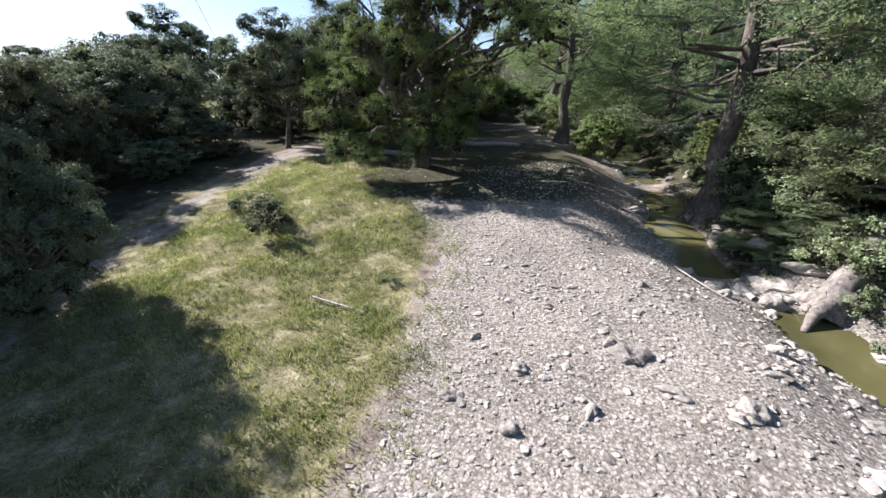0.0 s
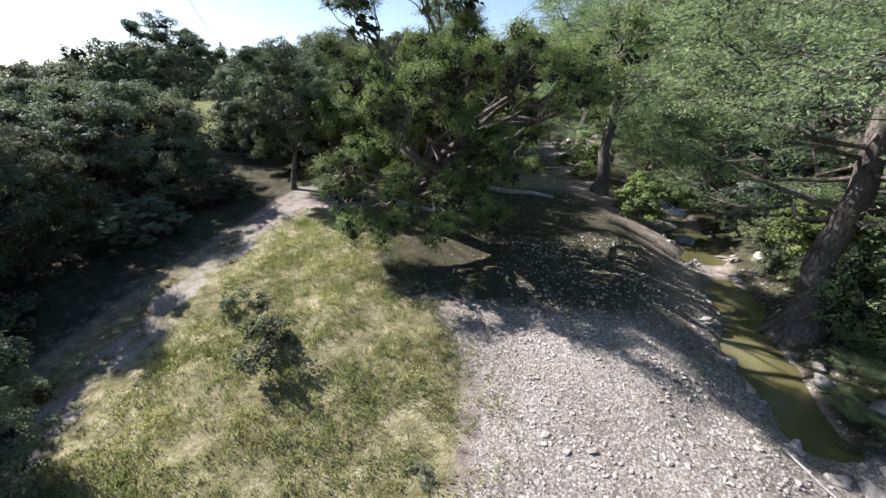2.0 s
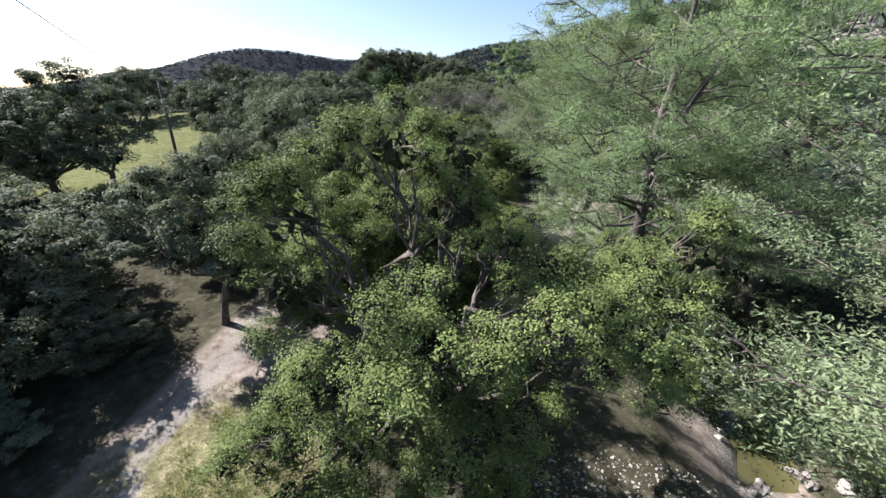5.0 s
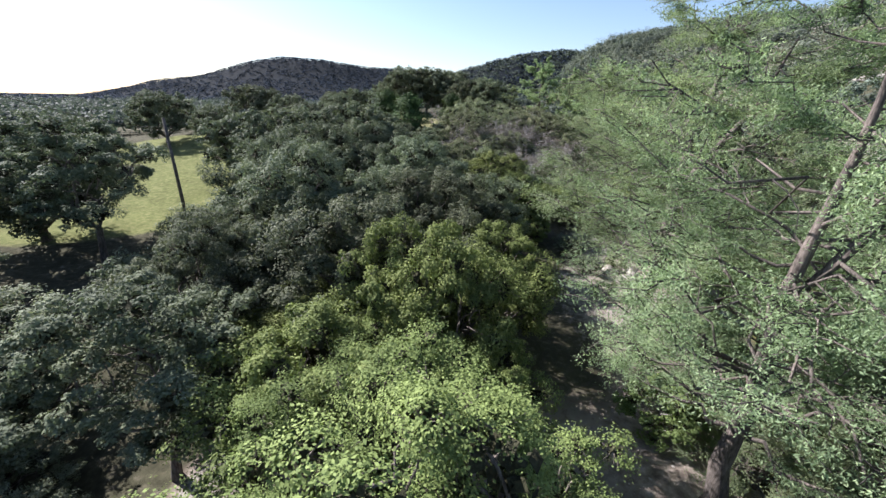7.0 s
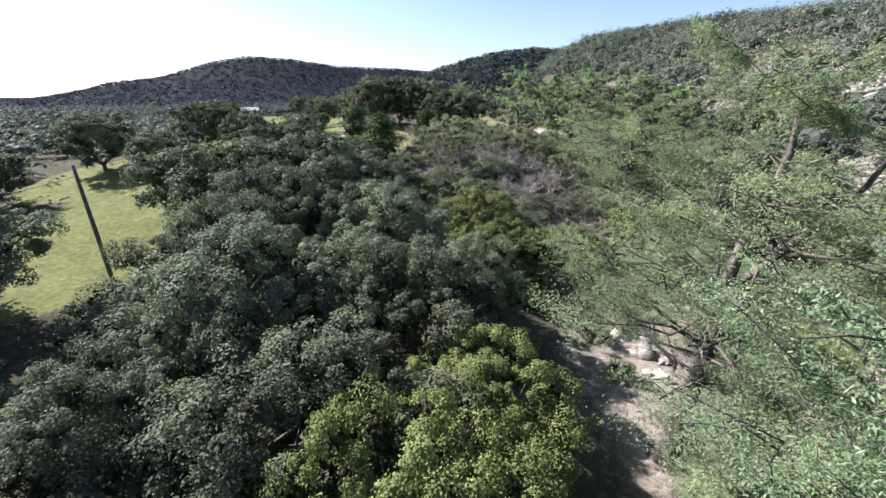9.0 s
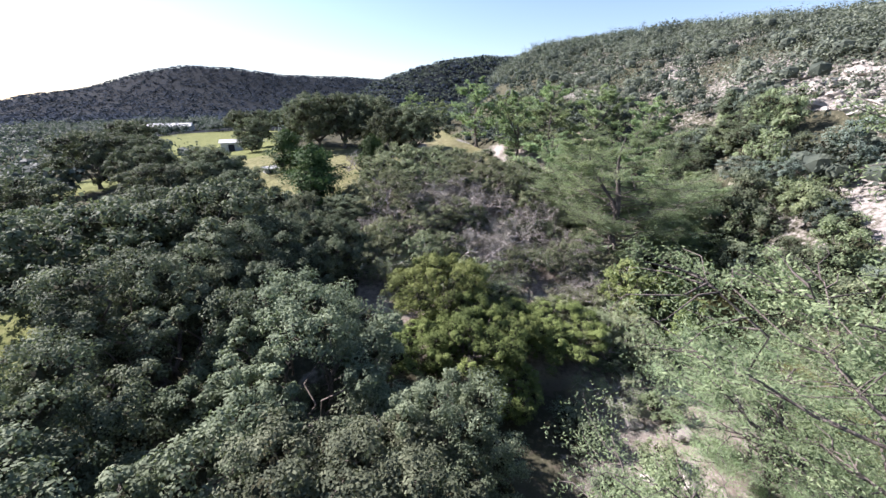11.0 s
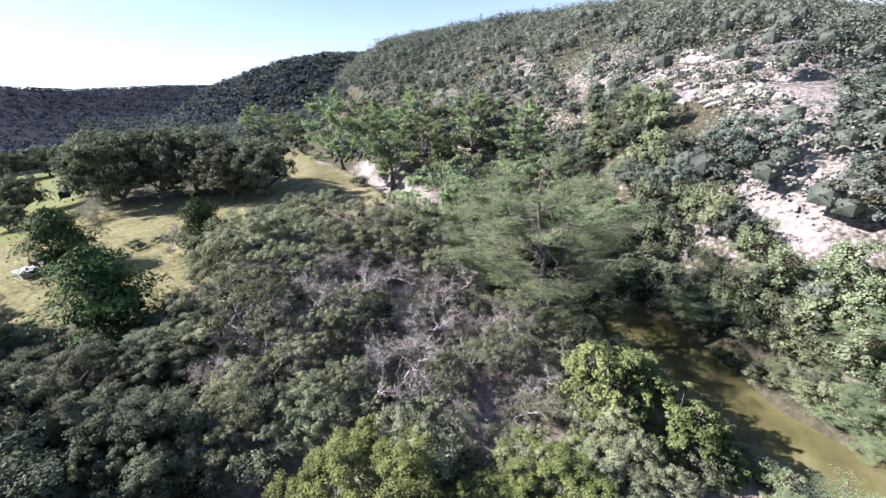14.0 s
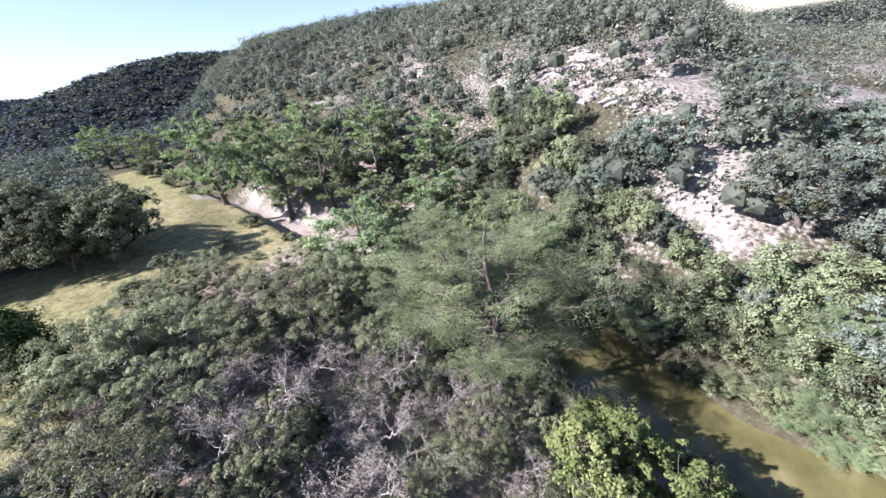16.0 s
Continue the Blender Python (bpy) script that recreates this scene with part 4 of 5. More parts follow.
# kind, x, y, size, turn, height factor
for key, x, y, s, a, k in [
        # round the track and the near bank
        ("oak_big", -5.0, 20.8, 1.0, 0, 1.0), ("oak_pole", -15.9, 25.5, 0.95, 40, 0.84), ("oak_b", -9.6, 26.6, 0.8, 60, 1.0), ("oak_b", -12.8, 30.4, 0.6, 220, 1.0), ("oak_b", -5.0, 29.2, 0.56, 160, 1.0), ("oak_a", -11.4, 33.4, 0.9, 130, 0.95), ("oak_b", -7.4, 30.6, 0.72, 250, 1.35),
        ("oak_pole", -35.0, 38.4, 1.35, 10, 0.78), ("oak_grey", -26.5, 24.0, 1.0, 80, 0.66), ("oak_grey", -25.0, 17.4, 0.95, 200, 0.66), ("oak_grey", -23.6, 21.6, 0.8, 320, 0.85), ("oak_grey", -37.0, 27.0, 1.0, 140, 0.72), ("oak_grey", -20.0, 22.5, 0.45, 10, 0.6), ("oak_grey", -19.0, 17.5, 0.35, 110, 0.6),
        ("oak_grey", -34.0, 15.0, 0.95, 300, 0.6), ("oak_a", -19.6, 7.4, 0.62, 30, 2.0), ("oak_grey", -22.8, 11.6, 0.75, 90, 0.85), ("oak_a", -11.6, 6.2, 0.36, 70, 1.25), ("oak_a", -15.0, 3.6, 0.66, 190, 1.6), ("oak_a", -20.8, 13.8, 0.52, 40, 1.15), ("oak_a", -19.8, 9.8, 0.46, 140, 1.1), ("oak_a", -15.5, -1.0, 0.8, 250, 1.1), ("oak_a", -21.5, 1.5, 0.95, 200, 0.9), ("oak_a", -13.5, -9.5, 0.9, 120, 0.8),
        ("oak_a", -17.5, 39.5, 1.0, 170, 0.98), ("oak_a", -9.8, 42.8, 0.85, 60, 0.95), ("oak_a", -19.2, 31.6, 0.7, 15, 1.1), ("oak_grey", -17.0, 35.4, 0.7, 75, 1.2), ("oak_b", -5.6, 36.4, 0.74, 175, 1.05), ("oak_a", -7.2, 47.4, 0.6, 275, 1.2), ("oak_grey", -24.0, 37.0, 0.5, 30, 0.8), ("shrub", -28.5, 39.5, 1.1, 0, 0.9), ("shrub", -31.0, 43.5, 1.0, 50, 0.9), ("shrub", -25.6, 33.6, 1.1, 150, 1.0), ("shrub", -29.6, 48.5, 1.2, 250, 1.0), ("shrub", -21.0, 37.8, 1.2, 350, 1.0), ("shrub_light", -13.2, 29.4, 0.8, 350, 0.9), ("shrub", -9.8, 28.6, 1.1, 40, 1.3), ("oak_a", -22.6, 43.6, 0.85, 330, 1.15), ("oak_a", -14.0, 50.5, 0.95, 20, 0.95),
        ("oak_a", -23.5, 53.0, 1.0, 110, 0.95), ("oak_b", -7.6, 60.0, 0.72, 75, 0.9), ("oak_b", -5.6, 55.6, 0.66, 190, 0.95), ("oak_b", -2.6, 58.0, 0.56, 20, 0.95), ("oak_b", -8.6, 55.4, 0.46, 300, 0.9), ("oak_b", -3.2, 53.8, 0.4, 120, 0.9), ("oak_olive", -4.8, 62.5, 0.7, 40, 0.85), ("oak_b", 1.0, 58.5, 0.65, 315, 0.7),
        # closed woodland beyond
        ("oak_mid", -31.5, 59.0, 1.15, 210, 0.95), ("oak_mid", -25.0, 64.0, 1.1, 300, 0.95), ("oak_a", -21.5, 60.0, 0.9, 310, 0.9), ("oak_mid", -34.0, 68.5, 0.85, 15, 0.9), 
        ("oak_mid", -28.5, 68.5, 0.72, 45, 0.9), ("oak_mid", -40.0, 76.0, 0.72, 125, 0.9), ("oak_olive", -10.5, 83.0, 0.9, 315, 0.8), ("oak_olive", -4.0, 85.0, 0.9, 215, 0.8),
        ("oak_olive", -14.0, 84.5, 0.9, 80, 0.85), ("oak_mid", -47.0, 84.0, 0.75, 190, 0.9), ("oak_mid", -38.0, 60.0, 1.0, 260, 0.9),
        ("oak_mid", -43.0, 40.0, 1.1, 75, 0.9), ("oak_mid", -52.0, 72.0, 0.8, 5, 0.9), ("oak_mid", -67.0, 60.0, 0.9, 145, 0.9), ("oak_mid", -49.0, 28.0, 1.0, 260, 0.85), ("oak_mid", -44.0, 16.0, 1.0, 160, 0.8),
        ("oak_mid", -66.0, 75.0, 1.0, 30, 0.95), ("oak_mid", -58.0, 88.0, 1.0, 100, 0.9), ("oak_mid", -62.0, 48.0, 1.0, 220, 0.9),
        # oaks in the far meadow
        ("oak_mid", -35.5, 117.0, 1.2, 0, 1.0), ("oak_mid", -30.0, 116.0, 1.15, 90, 1.02), ("oak_mid", -23.5, 116.5, 1.1, 180, 1.0), ("oak_mid", -17.6, 116.0, 0.95, 270, 0.95), ("oak_mid", -27.0, 122.0, 1.1, 45, 1.05), ("oak_mid", -39.5, 122.0, 0.9, 200, 1.1),
        ("oak_mid", -77.0, 212.0, 1.5, 45, 0.95), ("oak_mid", -54.2, 126.4, 0.8, 70, 0.95), ("bare_b", -36.9, 110.4, 0.5, 210, 0.8), ("oak_mid", -86.0, 129.0, 1.15, 60, 0.9), ("oak_mid", -49.3, 115.2, 0.46, 160, 0.85), ("oak_mid", -70.0, 112.0, 0.8, 15, 0.85), ("oak_mid", -110.0, 222.0, 1.3, 15, 0.9), ("oak_mid", -100.0, 225.0, 1.3, 75, 0.9), ("oak_mid", -90.0, 222.0, 1.3, 135, 0.9),
        ("bush", -25.0, 97.5, 1.2, 30, 0.6), ("bush", -27.5, 96.9, 1.3, 0, 0.7), ("shrub", -9.0, 152.0, 0.8, 40, 0.8), ("shrub", -14.0, 176.0, 1.0, 80, 0.9), ("shrub_light", -7.0, 141.0, 0.6, 140, 0.6), ("oak_mid", -14.8, 110.5, 0.95, 20, 1.0), ("oak_mid", -19.5, 111.0, 0.9, 130, 1.0), ("shrub", -10.5, 103.0, 0.6, 20, 0.7), ("shrub_light", -5.0, 106.0, 0.5, 120, 0.6), ("shrub", -1.0, 112.0, 0.6, 220, 0.7), ("oak_olive", -6.5, 95.5, 0.6, 60, 0.8), ("oak_olive", 1.0, 92.5, 0.62, 160, 0.8), ("shrub", -13.0, 97.0, 0.8, 70, 0.7), ("shrub_light", 2.0, 103.0, 0.4, 40, 0.6), ("shrub_light", -2.5, 100.5, 0.35, 140, 0.6), ("oak_olive", -9.0, 91.0, 0.7, 10, 0.8),
        # slope above the pool
        ("oak_blue", 46.0, 70.5, 1.05, 0, 0.9), ("oak_blue", 36.5, 77.5, 0.95, 70, 0.95), ("oak_blue", 35.5, 64.0, 1.0, 140, 1.0), ("oak_blue", 41.5, 61.0, 1.0, 210, 0.95), ("oak_blue", 50.5, 64.5, 1.05, 280, 0.9),
        ("oak_blue", 54.0, 76.0, 0.9, 350, 0.9), ("oak_blue", 33.5, 57.0, 0.9, 60, 0.95), ("oak_blue", 43.0, 52.5, 1.0, 130, 0.9), ("oak_blue", 55.0, 57.0, 1.0, 200, 0.9),
        ("shrub_light", 26.6, 64.4, 1.15, 0, 1.0), ("shrub_light", 24.8, 67.6, 0.9, 80, 1.0), ("shrub_light", 28.6, 61.6, 1.1, 160, 1.0), ("shrub_light", 28.2, 69.0, 0.9, 240, 1.0), ("shrub_light", 36.0, 91.0, 1.2, 10, 1.1),
        ("shrub_light", 32.0, 86.0, 1.1, 100, 1.1), ("shrub_light", 39.0, 94.0, 1.0, 190, 1.0), ("shrub_light", 29.0, 74.0, 1.0, 290, 1.2), ("shrub_light", 29.8, 77.5, 0.9, 300, 1.0), ("shrub", 25.0, 77.0, 1.2, 0, 1.2), ("shrub", 23.5, 73.6, 1.0, 120, 1.2), ("shrub", 27.4, 80.0, 1.3, 60, 1.1),
        ("shrub_light", 25.2, 58.8, 0.9, 15, 0.9), ("shrub_light", 26.4, 62.0, 0.95, 115, 0.9), ("shrub_light", 24.4, 65.2, 0.62, 215, 0.8), ("shrub_light", 27.2, 66.4, 0.8, 305, 0.9), ("cypress_b", 25.6, 60.4, 0.42, 75, 0.4), ("cypress_b", 24.0, 56.6, 0.4, 175, 0.38), ("shrub_light", 29.4, 59.4, 1.0, 45, 0.9), ("shrub_light", 22.8, 60.2, 0.6, 40, 0.7), ("shrub_light", 22.4, 63.0, 0.5, 10, 0.7), ("shrub_light", 23.2, 58.0, 0.6, 110, 0.7), ("cypress_b", 22.6, 56.0, 0.3, 30, 0.28), ("cypress_b", 23.4, 61.4, 0.3, 130, 0.28), ("shrub_light", 22.2, 65.6, 0.5, 190, 0.7), ("shrub_light", 23.8, 53.6, 0.7, 280, 0.7), ("cypress_b", 23.0, 59.0, 0.28, 230, 0.26), ("shrub_light", 24.4, 56.4, 0.8, 140, 0.8), ("shrub_light", 28.5, 55.0, 1.1, 230, 0.9),
        # creek
        ("cypress", 8.0, 16.7, 1.0, 0, 1.0), ("cypress", 3.2, 28.3, 0.76, 15, 1.42), ("cypress_b", 6.2, 31.2, 0.52, 70, 0.66), ("cypress_b", 5.0, 34.8, 0.5, 170, 0.6), ("sycamore", 5.4, 25.8, 0.6, 70, 0.8), ("sycamore", 2.6, 32.2, 0.5, 170, 0.8), ("cypress", 3.0, 39.4, 1.0, -25, 1.12), ("cypress", 11.0, 32.0, 0.85, 220, 1.1), ("cypress_b", 9.5, 38.0, 0.9, 300, 0.9),
        ("cypress", 9.0, 49.5, 0.68, 160, 0.75), ("cypress", 9.8, 73.8, 1.05, 200, 0.88), ("cypress_b", 16.0, 81.0, 1.05, 20, 0.85), ("cypress_b", 8.0, 83.0, 0.95, 80, 0.85), ("cypress_b", 20.5, 80.5, 0.8, 150, 0.9), ("cypress_b", 24.0, 70.0, 0.5, 250, 0.5), ("cypress_b", 27.0, 58.5, 0.5, 10, 0.55), ("cypress_b", 11.2, 13.8, 0.36, 60, 0.42), ("cypress_b", 12.8, 18.8, 0.45, 160, 0.5), ("cypress_b", 24.5, 61.5, 0.35, 110, 0.45), ("cypress_b", 11.0, 11.8, 0.72, 120, 1.0),
        ("cypress_far", 6.5, 89.0, 0.95, 300, 0.9), ("cypress_far", 14.5, 86.0, 0.9, 20, 1.0), ("cypress_far", 20.5, 86.0, 0.9, 110, 1.0), ("cypress_far", 14.0, 101.0, 0.95, 180, 1.0), ("cypress_far", 21.0, 98.0, 0.95, 240, 1.0),
        ("cypress_far", 11.5, 115.0, 1.0, 330, 1.0), ("cypress_far", 20.0, 114.0, 1.0, 40, 1.05), ("cypress_far", 15.0, 131.0, 1.05, 130, 1.0), ("cypress_far", 9.0, 142.0, 1.0, 220, 1.0), ("cypress_far", -2.4, 127.0, 1.0, 310, 1.2), ("cypress_far", 6.2, 121.0, 1.05, 210, 1.2), ("cypress_far", 8.0, 160.0, 1.0, 75, 1.0),
        ("cypress_far", -16.0, 205.0, 1.1, 75, 1.0), ("cypress_far", -26.0, 215.0, 1.1, 175, 1.0), ("cypress_far", 26.0, 106.0, 0.85, 15, 1.0),
        # grey trees on the bank
        ("bare", -1.0, 72.0, 0.67, 35, 0.9), ("bare", -13.5, 71.0, 0.67, 95, 0.9), ("bare_b", -6.5, 64.5, 0.63, 155, 0.8), ("bare", 3.5, 71.5, 0.52, 215, 0.9), ("bare", -3.0, 78.5, 0.70, 275, 0.85), ("bare_b", -9.0, 86.0, 0.67, 5, 0.8), ("bare", -16.0, 78.5, 0.67, 65, 0.8), ("bare", -4.6, 67.5, 0.74, 0, 1.0), ("bare", -9.6, 74.6, 0.74, 60, 1.0), ("bare_b", -13.0, 66.0, 0.63, 140, 1.0), ("bare", -6.0, 75.5, 0.74, 210, 1.05), ("bare_b", 0.8, 68.5, 0.55, 290, 0.9), ("bare", -20.6, 90.4, 0.53, 20, 1.15),
        ("bare", 1.8, 75.0, 0.59, 80, 1.0), ("bare_b", 5.2, 68.0, 0.44, 10, 0.9), ("bare_b", -1.5, 63.0, 0.48, 170, 0.8), ("bare_b", -8.5, 66.0, 0.52, 230, 0.8), ("bare", -9.0, 79.0, 0.67, 310, 0.9), ("bare_b", 5.0, 79.5, 0.59, 100, 0.8),
        ("oak_olive", -12.6, 68.0, 0.66, 30, 0.85), ("oak_olive", -9.4, 71.6, 0.62, 110, 0.8), ("oak_olive", -13.8, 74.4, 0.85, 200, 0.9), ("oak_olive", -10.4, 78.4, 0.72, 290, 0.8), ("oak_olive", -6.0, 81.4, 0.7, 20, 0.8), ("oak_olive", -1.6, 82.0, 0.8, 140, 0.85), ("oak_olive", 2.8, 84.0, 0.75, 240, 0.85), ("oak_a", -17.5, 66.0, 0.6, 50, 0.9), ("oak_a", -21.4, 71.6, 0.6, 150, 0.8), ("oak_a", -18.4, 73.4, 0.5, 250, 0.75), ("oak_a", -24.8, 71.2, 0.62, 350, 0.8), ("oak_a", -20.4, 67.6, 0.6, 90, 0.85), ("oak_a", -18.0, 77.0, 0.42, 20, 0.75), ("oak_mid", -28.4, 74.2, 0.5, 200, 0.8), ("oak_olive", -15.2, 80.5, 0.7, 310, 0.9),
        ("cedar", -31.8, 92.8, 1.2, 0, 0.8), ("cedar", -22.9, 78.8, 1.3, 60, 0.8), ("cedar", -18.2, 88.6, 0.95, 120, 1.0),
        ("oak_a", -36.2, 80.4, 0.8, 40, 0.75), ("oak_a", -33.4, 79.2, 0.66, 140, 0.75), ("oak_a", -38.6, 84.6, 0.62, 240, 0.75), ("oak_a", -31.4, 76.4, 0.6, 340, 0.8),
        ("sycamore", 8.4, 63.4, 0.9, 0, 1.0), ("sycamore", 10.2, 65.2, 0.6, 160, 1.0), ("sycamore", 10.4, 60.4, 0.75, 90, 0.9), ("sycamore", 11.6, 58.0, 0.4, 200, 0.8), ("sycamore", 13.2, 59.5, 0.3, 20, 0.8), ("sycamore", 6.4, 60.6, 0.6, 250, 0.8),
        ("shrub_light", 9.6, 10.0, 0.3, 20, 0.7), ("shrub_light", 9.0, 15.4, 0.35, 90, 0.7), ("shrub_light", 9.4, 17.6, 0.4, 190, 0.7), ("shrub_light", 10.8, 9.0, 0.4, 240, 0.7), ("shrub_light", 11.4, 11.4, 0.4, 140, 0.8), ("shrub_light", 9.2, 20.0, 0.35, 10, 0.7), ("shrub_light", 9.8, 22.6, 0.4, 60, 0.8), ("cypress_b", 9.2, 14.0, 0.3, 120, 0.28), ("cypress_b", 10.2, 12.8, 0.34, 10, 0.24), ("sycamore", 10.6, 20.5, 0.6, 10, 0.7), ("cypress_b", 8.4, 13.2, 0.2, 200, 0.2), ("shrub_light", 12.4, 16.5, 0.7, 10, 0.8), ("shrub_light", 12.8, 11.0, 0.8, 210, 0.9), ("shrub_light", 12.6, 21.5, 1.0, 300, 1.0),
        ("shrub", 1.6, 48.5, 0.5, 0, 0.7), ("shrub_light", 4.2, 50.6, 0.45, 80, 0.7), ("shrub", 0.6, 52.4, 0.6, 160, 0.8), ("shrub_light", 6.0, 53.8, 0.5, 220, 0.7), ("bare_b", 3.2, 55.0, 0.45, 10, 0.7), ("shrub", 4.6, 57.4, 0.5, 60, 0.7), ("shrub_light", 2.4, 45.2, 0.4, 60, 0.7), ("bush", -8.5, 11.7, 1.15, 0, 1.0), ("bush", -10.9, 13.7, 0.8, 100, 0.8), ("bush", -3.3, 9.4, 0.42, 30, 0.6), ("bush", -2.5, 7.6, 0.3, 130, 0.6), ("bush", -16.5, 8.0, 1.6, 60, 1.3), ("bush", -17.6, 10.6, 1.5, 200, 1.1), ("bush", -14.6, 6.4, 1.1, 280, 1.0)]:
    plant(key, x, y, s, a, k)
# undergrowth on the steep bank behind the cypresses
rng = np.random.default_rng(76)
made = 0
while made < 46:
    y = rng.uniform(7, 48)
    x = np.interp(y, CRK[:, 1], CRK[:, 0]) + rng.uniform(2.4, 11)
    plant(("shrub_light", "shrub", "shrub_light", "oak_blue")[made % 4], x, y, rng.uniform(0.35, 0.8) * (0.8 if made % 4 == 3 else 1), rng.uniform(0, 360), rng.uniform(0.7, 1.0))
    made += 1
made = 0
while made < 44:
    y = rng.uniform(7.5, 30)
    x0, hw = np.interp(y, CRK[:, 1], CRK[:, 0]), np.interp(y, CRK[:, 1], CRK[:, 2])
    x = x0 + hw + rng.uniform(0.5, 2.6)
    if math.hypot(x - 8.0, y - 16.7) > 1.4 and math.hypot(x - 9.0, y - 10.6) > 1.5:
        plant(("shrub_light", "shrub", "bush")[made % 3], x, y, rng.uniform(0.16, 0.36) * (2.2 if made % 3 == 2 else 1), rng.uniform(0, 360), rng.uniform(0.7, 1.1))
    made += 1
made = 0
while made < 95:
    x, y = rng.uniform(15, 50), rng.uniform(-12, 54)
    if x < 15 + 0.12 * y + 3 or (y > 47 and x < 30):
        continue
    plant(("oak_blue", "shrub", "oak_blue", "shrub_light")[made % 4], x, y, rng.uniform(0.6, 1.1), rng.uniform(0, 360), rng.uniform(0.75, 1.0))
    made += 1
# scrub on the far bank and the slope above the pool
rng = np.random.default_rng(77)
made = 0
while made < 85:
    x, y = rng.uniform(21, 40), rng.uniform(50, 104)
    d, hw, lev = creek_at(np.array([x]), np.array([y]))
    if d[0] < hw[0] + 1.2 or x > 27 + (y - 50) * 0.25 or math.hypot((x - 32.6) * 0.9, (y - 67.5) * 0.5) < 3.2:
        continue
    plant(("shrub", "shrub_light", "shrub", "oak_blue")[made % 4], x, y, rng.uniform(0.5, 1.05) * (0.7 if made % 4 == 3 else 1), rng.uniform(0, 360), rng.uniform(0.8, 1.15))
    made += 1
made = 0
while made < 84:
    x, y = rng.uniform(-17, 12), rng.uniform(57, 92)
    d, hw, lev = creek_at(np.array([x]), np.array([y]))
    if d[0] < hw[0] + 1.5 or (y < 64 and x < -5) or (x < -14 and y > 76):
        continue
    plant(("oak_olive", "bare", "shrub", "oak_olive", "bare_b", "oak_olive")[made % 6], x, y, rng.uniform(0.36, 0.62) * (0.85 if made % 3 == 0 else 1), rng.uniform(0, 360), rng.uniform(0.8, 1.1))
    made += 1

made = 0
while made < 90:
    y = rng.uniform(49, 86)
    x0, hw = np.interp(y, CRK[:, 1], CRK[:, 0]), np.interp(y, CRK[:, 1], CRK[:, 2])
    side = -1 if made % 3 == 0 else 1
    x = x0 + side * (hw + rng.uniform(0.5, 3.0) + 0.3)
    plant(("shrub_light", "shrub", "shrub_light")[made % 3], x, y, rng.uniform(0.25, 0.6), rng.uniform(0, 360), rng.uniform(0.7, 1.0))
    made += 1


def clearing(x, y):
    """True where no far trees stand."""
    c = (np.hypot(x + 47, (y - 56) * 0.7) < 14) | (np.hypot(x + 64, y - 72) < 10)
    c |= (np.hypot(x + 94, y - 180) < 35) | (np.hypot(x + 62, y - 94) < 9) | (np.hypot(x + 60, y - 128) < 9)
    c |= (np.hypot(x + 31, (y - 100) * 1.0) < 20) | ((x > -40) & (x < 12) & (y > 90) & (y < 125))
    c |= (np.abs(x + 13 + (y - 160) * 0.2) < 8) & (y > 118) & (y < 205)
    c |= np.hypot(x + 3, y - 134) < 9
    k = np.clip(((x + 54) * -56 + (y - 116) * 96) / (56 ** 2 + 96 ** 2), 0, 1)
    c |= np.hypot(x + 54 + 56 * k, y - 116 - 96 * k) < 9 + 20 * k
    c |= (np.hypot(x - 49, (y - 97)) < 6) & (np.sin(x * 2.1) * np.sin(y * 1.9) > 0.35)
    d, hw, lev = creek_at(x, y)
    return c | ((d < hw + 2) & (y < 95))


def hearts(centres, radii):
    """Coarse uneven hearts added to fill far crowns."""
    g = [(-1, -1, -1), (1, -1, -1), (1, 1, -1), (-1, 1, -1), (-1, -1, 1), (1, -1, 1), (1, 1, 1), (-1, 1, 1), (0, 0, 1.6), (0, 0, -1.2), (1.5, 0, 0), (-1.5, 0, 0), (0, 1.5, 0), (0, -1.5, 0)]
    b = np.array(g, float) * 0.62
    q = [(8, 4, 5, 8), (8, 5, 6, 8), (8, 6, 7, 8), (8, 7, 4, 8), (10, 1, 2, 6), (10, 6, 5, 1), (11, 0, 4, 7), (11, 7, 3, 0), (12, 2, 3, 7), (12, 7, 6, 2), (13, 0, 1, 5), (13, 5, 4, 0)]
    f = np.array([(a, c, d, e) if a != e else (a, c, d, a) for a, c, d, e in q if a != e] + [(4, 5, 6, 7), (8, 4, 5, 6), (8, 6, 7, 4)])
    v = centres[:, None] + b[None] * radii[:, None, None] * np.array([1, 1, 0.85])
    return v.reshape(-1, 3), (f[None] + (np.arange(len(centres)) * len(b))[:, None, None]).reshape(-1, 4)


